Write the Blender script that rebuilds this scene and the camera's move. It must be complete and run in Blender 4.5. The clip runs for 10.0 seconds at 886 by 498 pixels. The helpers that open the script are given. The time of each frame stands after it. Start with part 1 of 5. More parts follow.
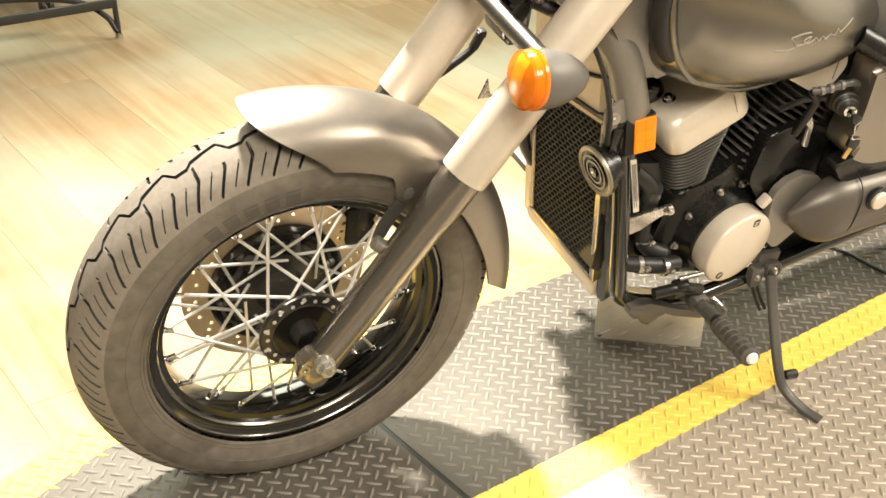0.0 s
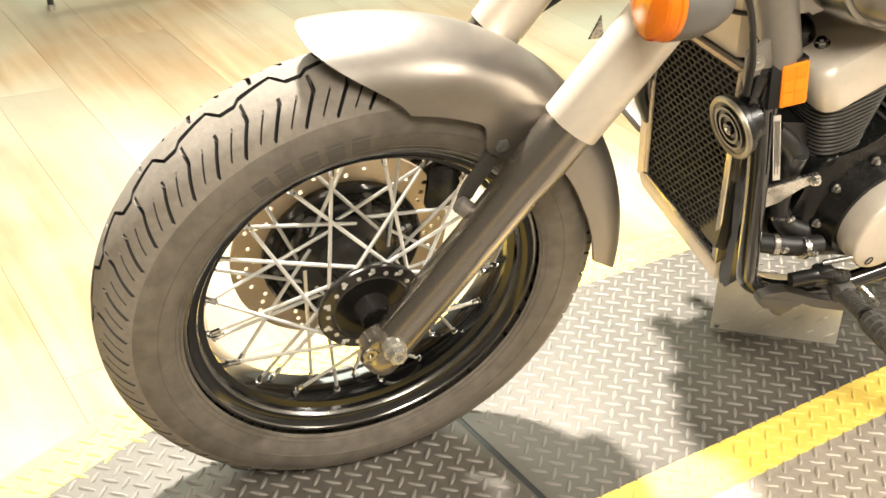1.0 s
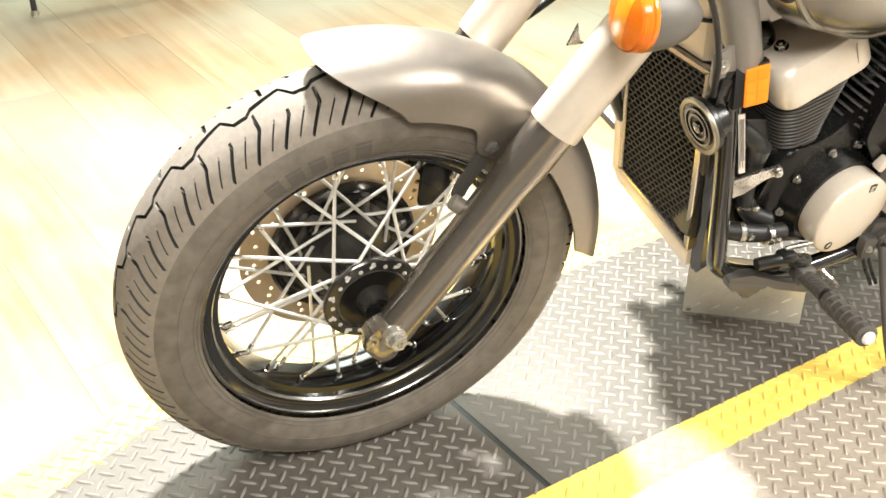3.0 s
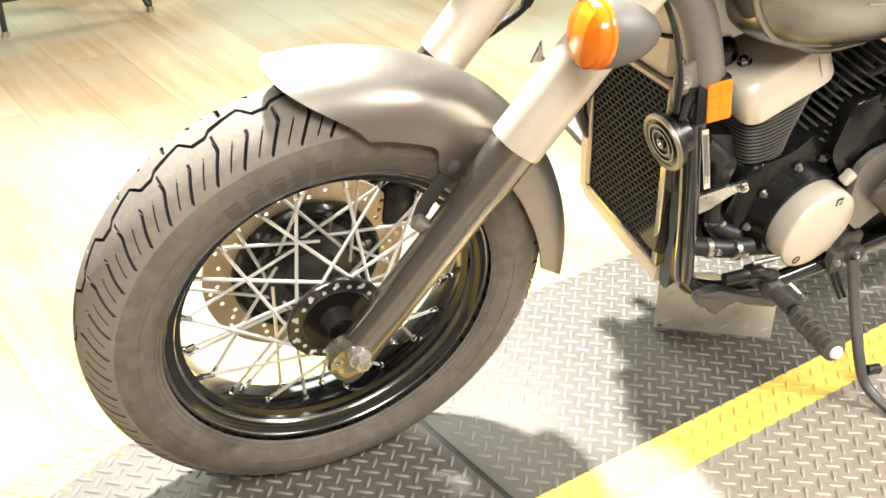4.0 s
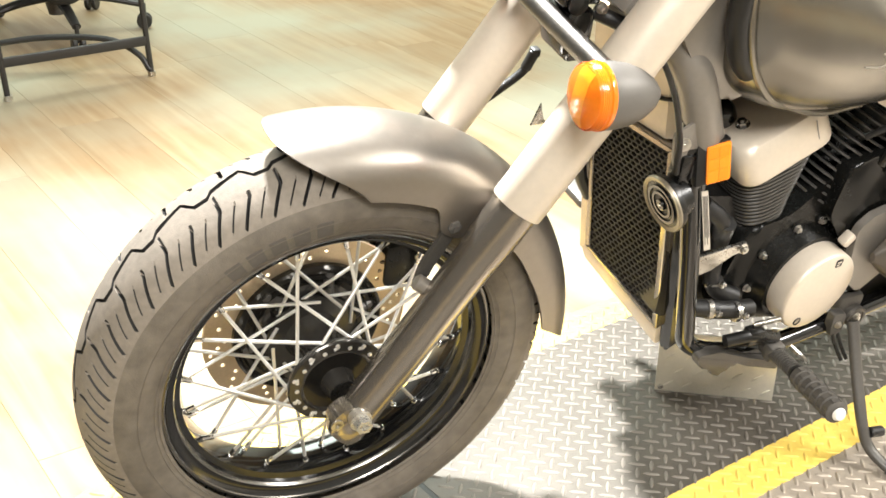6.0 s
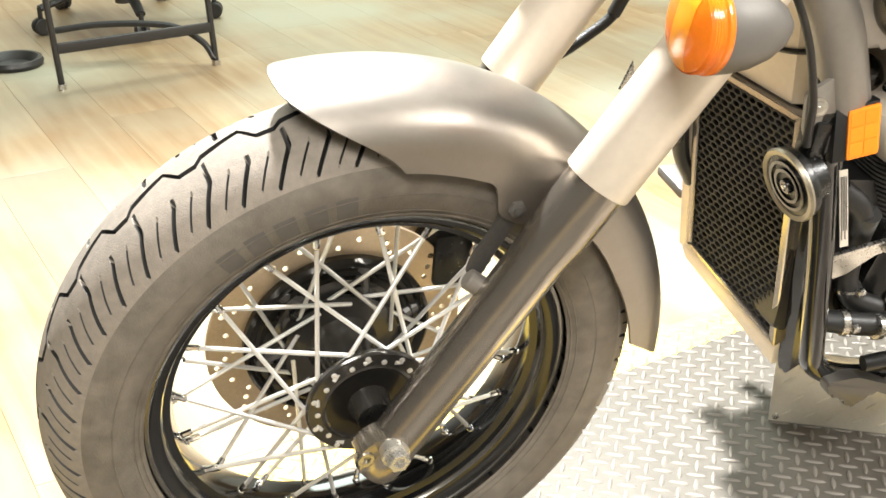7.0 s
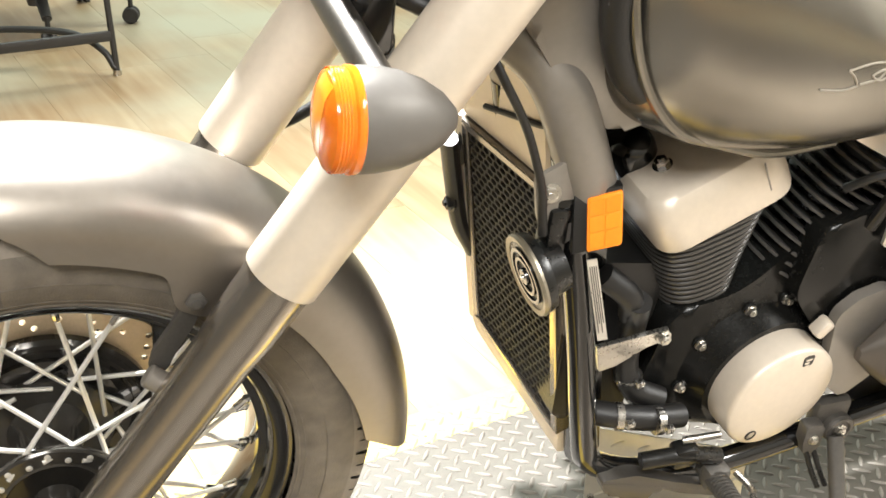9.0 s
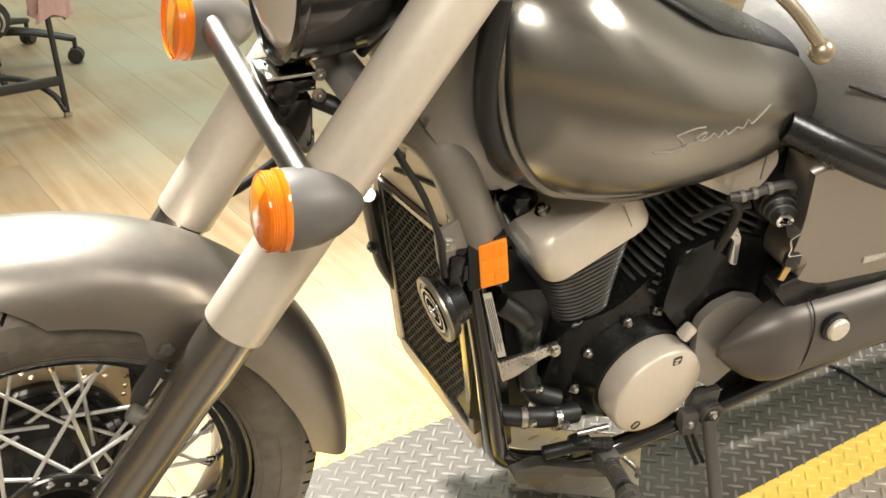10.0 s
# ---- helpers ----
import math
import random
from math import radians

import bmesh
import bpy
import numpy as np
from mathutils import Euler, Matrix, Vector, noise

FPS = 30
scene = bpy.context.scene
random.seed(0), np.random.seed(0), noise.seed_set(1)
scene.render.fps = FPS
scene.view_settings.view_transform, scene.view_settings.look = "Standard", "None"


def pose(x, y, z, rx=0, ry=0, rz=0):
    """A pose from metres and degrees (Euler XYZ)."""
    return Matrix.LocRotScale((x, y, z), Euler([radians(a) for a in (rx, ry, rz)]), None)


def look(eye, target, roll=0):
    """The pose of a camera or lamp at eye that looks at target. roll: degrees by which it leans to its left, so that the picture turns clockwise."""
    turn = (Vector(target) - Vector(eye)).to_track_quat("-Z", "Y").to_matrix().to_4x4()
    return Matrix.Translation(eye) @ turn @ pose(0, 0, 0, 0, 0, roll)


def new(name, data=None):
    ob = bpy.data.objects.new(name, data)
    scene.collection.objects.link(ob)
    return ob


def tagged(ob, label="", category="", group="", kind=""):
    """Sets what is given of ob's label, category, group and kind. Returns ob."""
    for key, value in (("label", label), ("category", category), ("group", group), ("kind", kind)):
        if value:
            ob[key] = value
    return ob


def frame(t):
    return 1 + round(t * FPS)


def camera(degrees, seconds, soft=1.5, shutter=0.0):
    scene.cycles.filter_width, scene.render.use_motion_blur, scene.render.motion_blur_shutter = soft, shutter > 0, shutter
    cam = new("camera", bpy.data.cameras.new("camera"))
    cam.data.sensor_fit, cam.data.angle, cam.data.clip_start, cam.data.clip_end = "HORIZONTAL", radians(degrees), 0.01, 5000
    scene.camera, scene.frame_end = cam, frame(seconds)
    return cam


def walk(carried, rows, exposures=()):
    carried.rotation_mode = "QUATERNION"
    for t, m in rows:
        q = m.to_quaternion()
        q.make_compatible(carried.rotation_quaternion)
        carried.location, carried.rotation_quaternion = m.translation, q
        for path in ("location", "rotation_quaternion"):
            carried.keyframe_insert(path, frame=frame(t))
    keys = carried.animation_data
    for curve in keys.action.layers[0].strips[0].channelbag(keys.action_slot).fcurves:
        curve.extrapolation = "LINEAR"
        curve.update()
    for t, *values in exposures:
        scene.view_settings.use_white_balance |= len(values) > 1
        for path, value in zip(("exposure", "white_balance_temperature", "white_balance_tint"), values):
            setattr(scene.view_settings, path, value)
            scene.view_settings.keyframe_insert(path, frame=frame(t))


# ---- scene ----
LENS = 41.0
cam = camera(LENS, 10.0, soft=1.6)
# seconds, eye, heading, tilt, lean to the right
ROWS = [
    (0, -0.7939, -1.3341, 1.2390, -39.25, -28.11, -2.29),
    (0.5, -0.6405, -1.1380, 1.0845, -34.70, -29.30, -1.76),
    (1, -0.6440, -1.1359, 1.0861, -34.40, -29.27, -1.96),
    (1.5, -0.6321, -1.1242, 1.0810, -34.27, -28.98, -1.83),
    (2, -0.6315, -1.1220, 1.0798, -33.76, -29.30, -1.98),
    (2.5, -0.6285, -1.1143, 1.0796, -33.66, -29.95, -1.40),
    (2.7, -0.7350, -1.2006, 1.1462, -35.46, -29.74, -2.09),
    (3.8, -0.7079, -1.2007, 1.1490, -36.76, -29.39, -1.38),
    (4, -0.7037, -1.2071, 1.1473, -37.06, -28.88, -1.41),
    (4.5, -0.7008, -1.2167, 1.1415, -37.31, -28.48, -1.29),
    (5, -0.7001, -1.2113, 1.1424, -36.93, -27.02, -1.76),
    (5.2, -0.6975, -1.2103, 1.1497, -37.38, -26.33, -1.89),
    (6.3, -0.7120, -1.2063, 1.1425, -36.84, -25.84, -1.15),
    (6.5, -0.7082, -1.2070, 1.1467, -36.05, -26.21, -0.88),
    (7, -0.5076, -1.0018, 0.9786, -31.97, -25.13, -0.04),
    (7.5, -0.4931, -1.0027, 0.9775, -34.37, -26.09, -0.71),
    (8, -0.4338, -1.0089, 0.9948, -35.69, -25.36, 0.47),
    (8.5, -0.2882, -1.0022, 1.0084, -33.62, -25.16, -0.34),
    (9, -0.1856, -1.0202, 1.0112, -31.84, -25.44, -1.67),
    (9.5, -0.1652, -1.0466, 1.0175, -32.11, -24.51, -0.40),
    (10, -0.2632, -1.2145, 1.1698, -34.37, -25.73, 0.62),
]
walk(cam, [(t, pose(x, y, z, 90 + tilt, 0, turn) @ pose(0, 0, 0, 0, 0, -lean)) for t, x, y, z, turn, tilt, lean in ROWS],
     exposures=[(0, -0.12, 6950, 10), (0.5, 0.0, 6600, 10), (1.5, -0.04, 6650, 10), (2.0, 0.11, 6400, 10), (2.5, 0.17, 6200, 10), (4.5, 0.19, 6150, 10), (6.5, 0.14, 6100, 10), (7.5, 0.24, 6050, 10), (8.0, 0.27, 6000, 10), (8.5, 0.22, 6000, 10), (9.0, 0.05, 6050, 10), (9.5, -0.25, 6150, 10), (10, -0.5, 6300, 10)])

# ---- world and light ----
world = bpy.data.worlds.new("room_air")
scene.world = world
world.use_nodes = True
world.node_tree.nodes["Background"].inputs[0].default_value = (1.0, 0.92, 0.80, 1)
world.node_tree.nodes["Background"].inputs[1].default_value = 0.125
scene.view_settings.exposure = 0.0


def area_lamp(name, eye, target, width, depth, watts, colour, spread=180):
    data = bpy.data.lights.new(name, "AREA")
    data.shape, data.size, data.size_y, data.energy, data.color = "RECTANGLE", width, depth, watts, colour
    ob = new(name, data)
    data.spread = radians(spread)
    ob.matrix_world = look(eye, target)
    return ob


area_lamp("ceiling_lamp_light", (0.46, 1.0, 3.1), (0.42, 0.2, 0.0), 0.22, 0.16, 92, (1.0, 0.965, 0.90), 72)
# added fills, no known fixtures: they brighten the bike, its reflections and far floor
area_lamp("front_fill_light", (-1.6, -2.6, 3.2), (-0.9, -1.6, 0.0), 1.6, 1.0, 215, (1.0, 0.94, 0.84))
area_lamp("side_fill_light", (2.9, -2.6, 3.2), (2.3, -1.8, 0.0), 1.6, 1.0, 275, (1.0, 0.94, 0.84))
area_lamp("back_fill_light", (1.6, 3.4, 3.2), (1.4, 3.0, 0.0), 2.6, 2.2, 205, (0.92, 1.0, 0.86))

# ---- materials ----
def shader(name, colour, rough=0.5, metal=0.0, grain=0.0, scale=40.0, bump=0.0, bump_scale=200.0, coat=0.0, spread=0.0, emission=None):
    """A surface with two scales of variation: blotches and grain in colour and gloss, and a fine relief."""
    m = bpy.data.materials.new(name)
    m.use_nodes = True
    nodes, links = m.node_tree.nodes, m.node_tree.links
    b = nodes["Principled BSDF"]
    b.inputs["Base Color"].default_value = (*colour, 1)
    b.inputs["Roughness"].default_value = rough
    b.inputs["Metallic"].default_value = metal
    b.inputs["Coat Weight"].default_value = coat
    b.inputs["Coat Roughness"].default_value = 0.12
    if grain > 0 or spread > 0 or bump > 0:
        co = nodes.new("ShaderNodeTexCoord")
        big = nodes.new("ShaderNodeTexNoise")
        big.inputs["Scale"].default_value, big.inputs["Detail"].default_value = scale * 0.2, 4
        fine = nodes.new("ShaderNodeTexNoise")
        fine.inputs["Scale"].default_value, fine.inputs["Detail"].default_value = scale * 4, 3
        for node in (big, fine):
            links.new(co.outputs["Object"], node.inputs["Vector"])
        mix = nodes.new("ShaderNodeMath")
        mix.operation = "MULTIPLY_ADD"
        links.new(fine.outputs["Fac"], mix.inputs[0])
        mix.inputs[1].default_value = 0.5
        half = nodes.new("ShaderNodeMath")
        half.operation = "MULTIPLY"
        half.inputs[1].default_value = 0.5
        links.new(big.outputs["Fac"], half.inputs[0])
        links.new(half.outputs[0], mix.inputs[2])
        ramp = nodes.new("ShaderNodeMapRange")
        ramp.inputs["From Min"].default_value, ramp.inputs["From Max"].default_value = 0.3, 0.7
        ramp.inputs["To Min"].default_value, ramp.inputs["To Max"].default_value = 1 - grain, 1 + grain
        links.new(mix.outputs[0], ramp.inputs["Value"])
        tone = nodes.new("ShaderNodeVectorMath")
        tone.operation = "SCALE"
        tone.inputs[0].default_value = colour
        value = ramp.outputs[0]
        if spread > 0:
            info = nodes.new("ShaderNodeObjectInfo")
            vary = nodes.new("ShaderNodeMapRange")
            vary.inputs["To Min"].default_value, vary.inputs["To Max"].default_value = 1 - spread, 1 + spread
            links.new(info.outputs["Random"], vary.inputs["Value"])
            both = nodes.new("ShaderNodeMath")
            both.operation = "MULTIPLY"
            links.new(value, both.inputs[0])
            links.new(vary.outputs[0], both.inputs[1])
            value = both.outputs[0]
        links.new(value, tone.inputs["Scale"])
        links.new(tone.outputs[0], b.inputs["Base Color"])
        gloss = nodes.new("ShaderNodeMapRange")
        gloss.inputs["From Min"].default_value, gloss.inputs["From Max"].default_value = 0.3, 0.7
        gloss.inputs["To Min"].default_value, gloss.inputs["To Max"].default_value = max(rough - 0.35 * grain, 0.02), min(rough + 0.45 * grain, 1)
        links.new(mix.outputs[0], gloss.inputs["Value"])
        links.new(gloss.outputs[0], b.inputs["Roughness"])
        if bump > 0:
            relief = nodes.new("ShaderNodeTexNoise")
            relief.inputs["Scale"].default_value, relief.inputs["Detail"].default_value = bump_scale, 5
            links.new(co.outputs["Object"], relief.inputs["Vector"])
            bn = nodes.new("ShaderNodeBump")
            bn.inputs["Strength"].default_value, bn.inputs["Distance"].default_value = bump, 0.002
            links.new(relief.outputs["Fac"], bn.inputs["Height"])
            links.new(bn.outputs[0], b.inputs["Normal"])
    if emission:
        b.inputs["Emission Color"].default_value = (*emission[:3], 1)
        b.inputs["Emission Strength"].default_value = emission[3]
    return m


taupe = shader("satin_taupe_paint", (0.290, 0.262, 0.228), 0.38, 0.90, 0.05, 30)
champagne = shader("champagne_paint", (0.69, 0.610, 0.505), 0.40, 0.25, 0.05, 30)
leg_grey = shader("satin_dark_grey_paint", (0.325, 0.293, 0.252), 0.20, 0.88, 0.06, 30)
tank_black = shader("satin_dark_tank_paint", (0.250, 0.236, 0.208), 0.25, 0.95, 0.04, 20)
rubber = shader("tyre_rubber", (0.132, 0.114, 0.092), 0.62, 0.0, 0.42, 14, 0.3, 500)
dusty_rubber = shader("dusty_tread_rubber", (0.205, 0.178, 0.145), 0.8, 0.0, 0.22, 30, 0.3, 600)
# clean rubber, made near-black to put the grooves' shade into the colour
clean_shaded_rubber = shader("clean_shaded_groove_rubber", (0.012, 0.011, 0.010), 0.6, 0.0, 0.2, 30)
black_gloss = shader("black_gloss_enamel", (0.005, 0.005, 0.005), 0.10, 0.0, 0.1, 30, coat=0.5)
black_satin = shader("black_satin_enamel", (0.006, 0.006, 0.0055), 0.30, 0.0, 0.2, 40, 0.12, 300)
black_plastic = shader("black_plastic", (0.010, 0.0095, 0.009), 0.42, 0.0, 0.15, 50, 0.2, 700)
mesh_black = shader("matte_black_mesh", (0.012, 0.011, 0.010), 0.62, 0.0, 0.15, 60)
grey_plastic = shader("dark_grey_plastic", (0.105, 0.098, 0.091), 0.40, 0.35, 0.1, 40, 0.15, 600)
panel_grey = shader("taupe_side_panel", (0.245, 0.224, 0.197), 0.40, 0.4, 0.06, 30)
chrome = shader("chrome", (0.78, 0.77, 0.75), 0.08, 1.0, 0.03, 60)
steel = shader("zinc_steel", (0.55, 0.53, 0.49), 0.28, 1.0, 0.12, 80)
spoke_steel = shader("spoke_steel", (0.80, 0.78, 0.73), 0.34, 0.65, 0.10, 90)
carrier_grey = shader("carrier_enamel", (0.060, 0.056, 0.050), 0.15, 0.6, 0.12, 60)
disc_steel = shader("brake_disc_steel", (0.58, 0.46, 0.31), 0.38, 0.75, 0.12, 60)
bracket_grey = shader("cast_bracket", (0.10, 0.094, 0.085), 0.5, 0.3, 0.15, 70, 0.2, 400)
amber = shader("amber_plastic", (0.95, 0.23, 0.010), 0.14, 0.0, 0.06, 60)
brass = shader("brass_key", (0.55, 0.40, 0.16), 0.3, 1.0, 0.1, 80)
seat_vinyl = shader("grey_seat_vinyl", (0.22, 0.21, 0.195), 0.55, 0.0, 0.1, 40, 0.3, 500)
yellow = shader("yellow_floor_paint", (0.80, 0.58, 0.115), 0.45, 0.0, 0.12, 25, 0.2, 200)
plate = shader("dark_tread_plate", (0.100, 0.089, 0.074), 0.48, 0.25, 0.22, 22, 0.15, 250)
# paler than the plate: wear, plus the light lugs catch, put into the colour
worn_lit_lug = shader("worn_lit_lug_steel", (0.180, 0.161, 0.137), 0.55, 0.20, 0.15, 40, 0.1, 300)
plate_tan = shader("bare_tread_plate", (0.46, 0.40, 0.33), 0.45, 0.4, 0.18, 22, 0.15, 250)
white_cap = shader("white_plastic", (0.75, 0.74, 0.70), 0.4, 0, 0.04, 60)
satin_chrome = shader("dull_chrome", (0.27, 0.255, 0.232), 0.36, 1.0, 0.10, 60)
engine_black = shader("black_engine_enamel", (0.006, 0.006, 0.0055), 0.22, 0.0, 0.2, 40)
engine_black.node_tree.nodes["Principled BSDF"].inputs["Specular IOR Level"].default_value = 0.22
# tones of unseen walls, chosen for what the tank and fender reflect
grey_reflected_wall = shader("grey_reflected_wall", (0.34, 0.325, 0.30), 0.75, 0, 0.08, 8, 0.1, 60)
dark_reflected_wall = shader("dark_reflected_wall", (0.09, 0.085, 0.08), 0.7, 0, 0.08, 8, 0.1, 60)
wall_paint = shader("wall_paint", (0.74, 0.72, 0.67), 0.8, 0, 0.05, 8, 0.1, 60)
ceiling_paint = shader("ceiling_paint", (0.42, 0.40, 0.36), 0.85, 0, 0.04, 8)
stand_black = shader("stand_black_paint", (0.020, 0.019, 0.018), 0.45, 0, 0.15, 50)
pink_cloth = shader("dusty_pink_cloth", (0.46, 0.30, 0.27), 0.85, 0, 0.2, 60, 0.4, 400)
silver_label = shader("silver_label", (0.60, 0.58, 0.53), 0.28, 0.75, 0.05, 80)
lever_metal = shader("dull_lever_metal", (0.40, 0.34, 0.25), 0.36, 0.8, 0.1, 80)
rim_grey = shader("rim_grey_enamel", (0.16, 0.15, 0.135), 0.22, 0.8, 0.06, 60)
joint_brown = shader("laminate_joint", (0.25, 0.20, 0.13), 0.7, 0.0, 0.15, 30)
bag_cloth = shader("dark_bag_cloth", (0.035, 0.034, 0.032), 0.8, 0.0, 0.2, 60, 0.4, 500)
mirror_steel = shader("pale_aluminium_sheet", (0.66, 0.62, 0.52), 0.30, 0.35, 0.06, 40)

signal_grey = shader("matte_grey_signal", (0.15, 0.14, 0.127), 0.5, 0.35, 0.05, 40)
amber_light = shader("yellow_amber_facet", (0.98, 0.36, 0.018), 0.14, 0.0, 0.06, 60)
drive_grey = shader("brown_grey_drive_paint", (0.115, 0.102, 0.088), 0.42, 0.5, 0.06, 30)
ornament_grey = shader("tank_ornament_grey", (0.34, 0.31, 0.26), 0.4, 0.4, 0.05, 80)
amber_reflector = shader("amber_reflector", (0.95, 0.27, 0.014), 0.18, 0.0, 0.06, 60, spread=0.07)
moulded_rubber = shader("moulded_letter_rubber", (0.088, 0.080, 0.070), 0.7, 0.0, 0.2, 40)
amber_tree = amber.node_tree.nodes["Principled BSDF"]
amber_tree.inputs["Transmission Weight"].default_value = 0.15
amber_tree.inputs["Subsurface Weight"].default_value = 0.3
amber_tree.inputs["Subsurface Radius"].default_value = (0.02, 0.006, 0.001)


def wood():
    m = bpy.data.materials.new("laminate_wood")
    m.use_nodes = True
    nodes, links = m.node_tree.nodes, m.node_tree.links
    b = nodes["Principled BSDF"]
    co = nodes.new("ShaderNodeTexCoord")
    info = nodes.new("ShaderNodeObjectInfo")
    shift = nodes.new("ShaderNodeVectorMath")
    shift.operation = "MULTIPLY_ADD"
    shift.inputs[1].default_value = (1.2, 14.0, 14.0)
    links.new(co.outputs["Object"], shift.inputs[0])
    off = nodes.new("ShaderNodeVectorMath")
    off.operation = "SCALE"
    off.inputs[0].default_value = (37.0, 51.0, 23.0)
    links.new(info.outputs["Random"], off.inputs["Scale"])
    links.new(off.outputs[0], shift.inputs[2])
    grain = nodes.new("ShaderNodeTexNoise")
    grain.inputs["Scale"].default_value, grain.inputs["Detail"].default_value, grain.inputs["Distortion"].default_value = 1.6, 6, 0.6
    links.new(shift.outputs[0], grain.inputs["Vector"])
    ramp = nodes.new("ShaderNodeValToRGB")
    ramp.color_ramp.elements[0].position, ramp.color_ramp.elements[0].color = 0.25, (0.265, 0.158, 0.068, 1)
    ramp.color_ramp.elements[1].position, ramp.color_ramp.elements[1].color = 0.75, (0.42, 0.312, 0.182, 1)
    links.new(grain.outputs["Fac"], ramp.inputs["Fac"])
    place = nodes.new("ShaderNodeNewGeometry")
    patch = nodes.new("ShaderNodeTexNoise")
    patch.inputs["Scale"].default_value, patch.inputs["Detail"].default_value = 1.15, 5
    links.new(place.outputs["Position"], patch.inputs["Vector"])
    where = nodes.new("ShaderNodeMapRange")
    where.inputs["From Min"].default_value, where.inputs["From Max"].default_value = 0.42, 0.64
    links.new(patch.outputs["Fac"], where.inputs["Value"])
    blend = nodes.new("ShaderNodeMix")
    blend.data_type = "RGBA"
    blend.inputs[7].default_value = (0.385, 0.370, 0.275, 1)
    links.new(where.outputs[0], blend.inputs[0])
    links.new(ramp.outputs["Color"], blend.inputs[6])
    tone = nodes.new("ShaderNodeVectorMath")
    tone.operation = "SCALE"
    vary = nodes.new("ShaderNodeMapRange")
    vary.inputs["To Min"].default_value, vary.inputs["To Max"].default_value = 0.76, 0.90
    links.new(info.outputs["Random"], vary.inputs["Value"])
    links.new(vary.outputs[0], tone.inputs["Scale"])
    links.new(blend.outputs[2], tone.inputs[0])
    links.new(tone.outputs[0], b.inputs["Base Color"])
    b.inputs["Roughness"].default_value = 0.42
    bn = nodes.new("ShaderNodeBump")
    bn.inputs["Strength"].default_value, bn.inputs["Distance"].default_value = 0.12, 0.002
    links.new(grain.outputs["Fac"], bn.inputs["Height"])
    links.new(bn.outputs[0], b.inputs["Normal"])
    return m


laminate = wood()


def clear_glass():
    m = bpy.data.materials.new("headlight_glass")
    m.use_nodes = True
    b = m.node_tree.nodes["Principled BSDF"]
    b.inputs["Base Color"].default_value = (0.86, 0.78, 0.66, 1)
    b.inputs["Roughness"].default_value = 0.16
    b.inputs["Transmission Weight"].default_value = 0.45
    return m


lamp_glass = clear_glass()

# ---- mesh helpers ----
V = Vector


def finish(bm, name, angle=35):
    bmesh.ops.remove_doubles(bm, verts=bm.verts, dist=1e-5)
    bmesh.ops.recalc_face_normals(bm, faces=bm.faces)
    me = bpy.data.meshes.new(name)
    bm.to_mesh(me)
    bm.free()
    for p in me.polygons:
        p.use_smooth = True
    me.set_sharp_from_angle(angle=radians(angle))
    return me


def part(name, bm, material, parent=None, label="", angle=35):
    """Links a bmesh as one mesh object under a thing or a part."""
    me = finish(bm, name, angle)
    me.materials.append(material)
    ob = new(name, me)
    ob.parent = parent
    if label:
        tagged(ob, label)
    return ob


def piece(name, me, parent, m):
    ob = new(name, me)
    ob.parent = parent
    ob.matrix_local = m
    return ob


def empty(name, m, label, category, group="", kind=""):
    ob = new(name)
    ob.empty_display_size = 0.05
    ob.matrix_world = m
    return tagged(ob, label, category, group, kind)


def box(bm, centre, size, bevel=0.0, m=Matrix(), seg=2):
    made = bmesh.ops.create_cube(bm, size=1.0, matrix=m @ Matrix.Translation(centre) @ Matrix.Diagonal((*size, 1)))
    if bevel > 0:
        edges = list({e for v in made["verts"] for e in v.link_edges})
        bmesh.ops.bevel(bm, geom=edges, offset=bevel, segments=seg, profile=0.5, affect="EDGES")
    return bm


def basis(axis):
    a = V(axis).normalized()
    side = a.cross(V((0, 0, 1)) if abs(a.z) < 0.9 else V((1, 0, 0))).normalized()
    return side, a.cross(side).normalized(), a


def rings(bm, loops, close=True, caps=True):
    """Skins loops of points, each with the same count."""
    made = [[bm.verts.new(p) for p in loop] for loop in loops]
    n = len(made[0])
    for a, b in zip(made, made[1:]):
        for i in range(n if close else n - 1):
            j = (i + 1) % n
            bm.faces.new((a[i], a[j], b[j], b[i]))
    if caps and close:
        bm.faces.new(made[0][::-1])
        bm.faces.new(made[-1])
    return bm


def lathe(bm, profile, origin, axis, seg=48, caps=True):
    """Turns (radius, height) points round an axis."""
    s, t, a = basis(axis)
    o = V(origin)
    loops = [[o + a * h + (s * math.cos(q) + t * math.sin(q)) * max(r, 1e-4) for q in (2 * math.pi * k / seg for k in range(seg))] for r, h in profile]
    return rings(bm, loops, True, caps)


def rod(bm, p, q, r, r2=None, seg=16, bevel=0.0):
    p, q = V(p), V(q)
    d = (q - p).length
    r2 = r if r2 is None else r2
    prof = [(r, 0), (r2, d)] if bevel <= 0 else [(r - bevel, 0), (r, bevel), (r2, d - bevel), (r2 - bevel, d)]
    return lathe(bm, prof, p, q - p, seg)


def smooth_line(points, steps=8):
    """Points on a smooth curve through the given ones."""
    pts = [V(p) for p in points]
    pts = [2 * pts[0] - pts[1]] + pts + [2 * pts[-1] - pts[-2]]
    out = []
    for k in range(1, len(pts) - 2):
        a, b, c, d = pts[k - 1:k + 3]
        for i in range(steps):
            t = i / steps
            out.append(0.5 * (2 * b + (c - a) * t + (2 * a - 5 * b + 4 * c - d) * t * t + (3 * b - a - 3 * c + d) * t ** 3))
    return out + [pts[-2]]


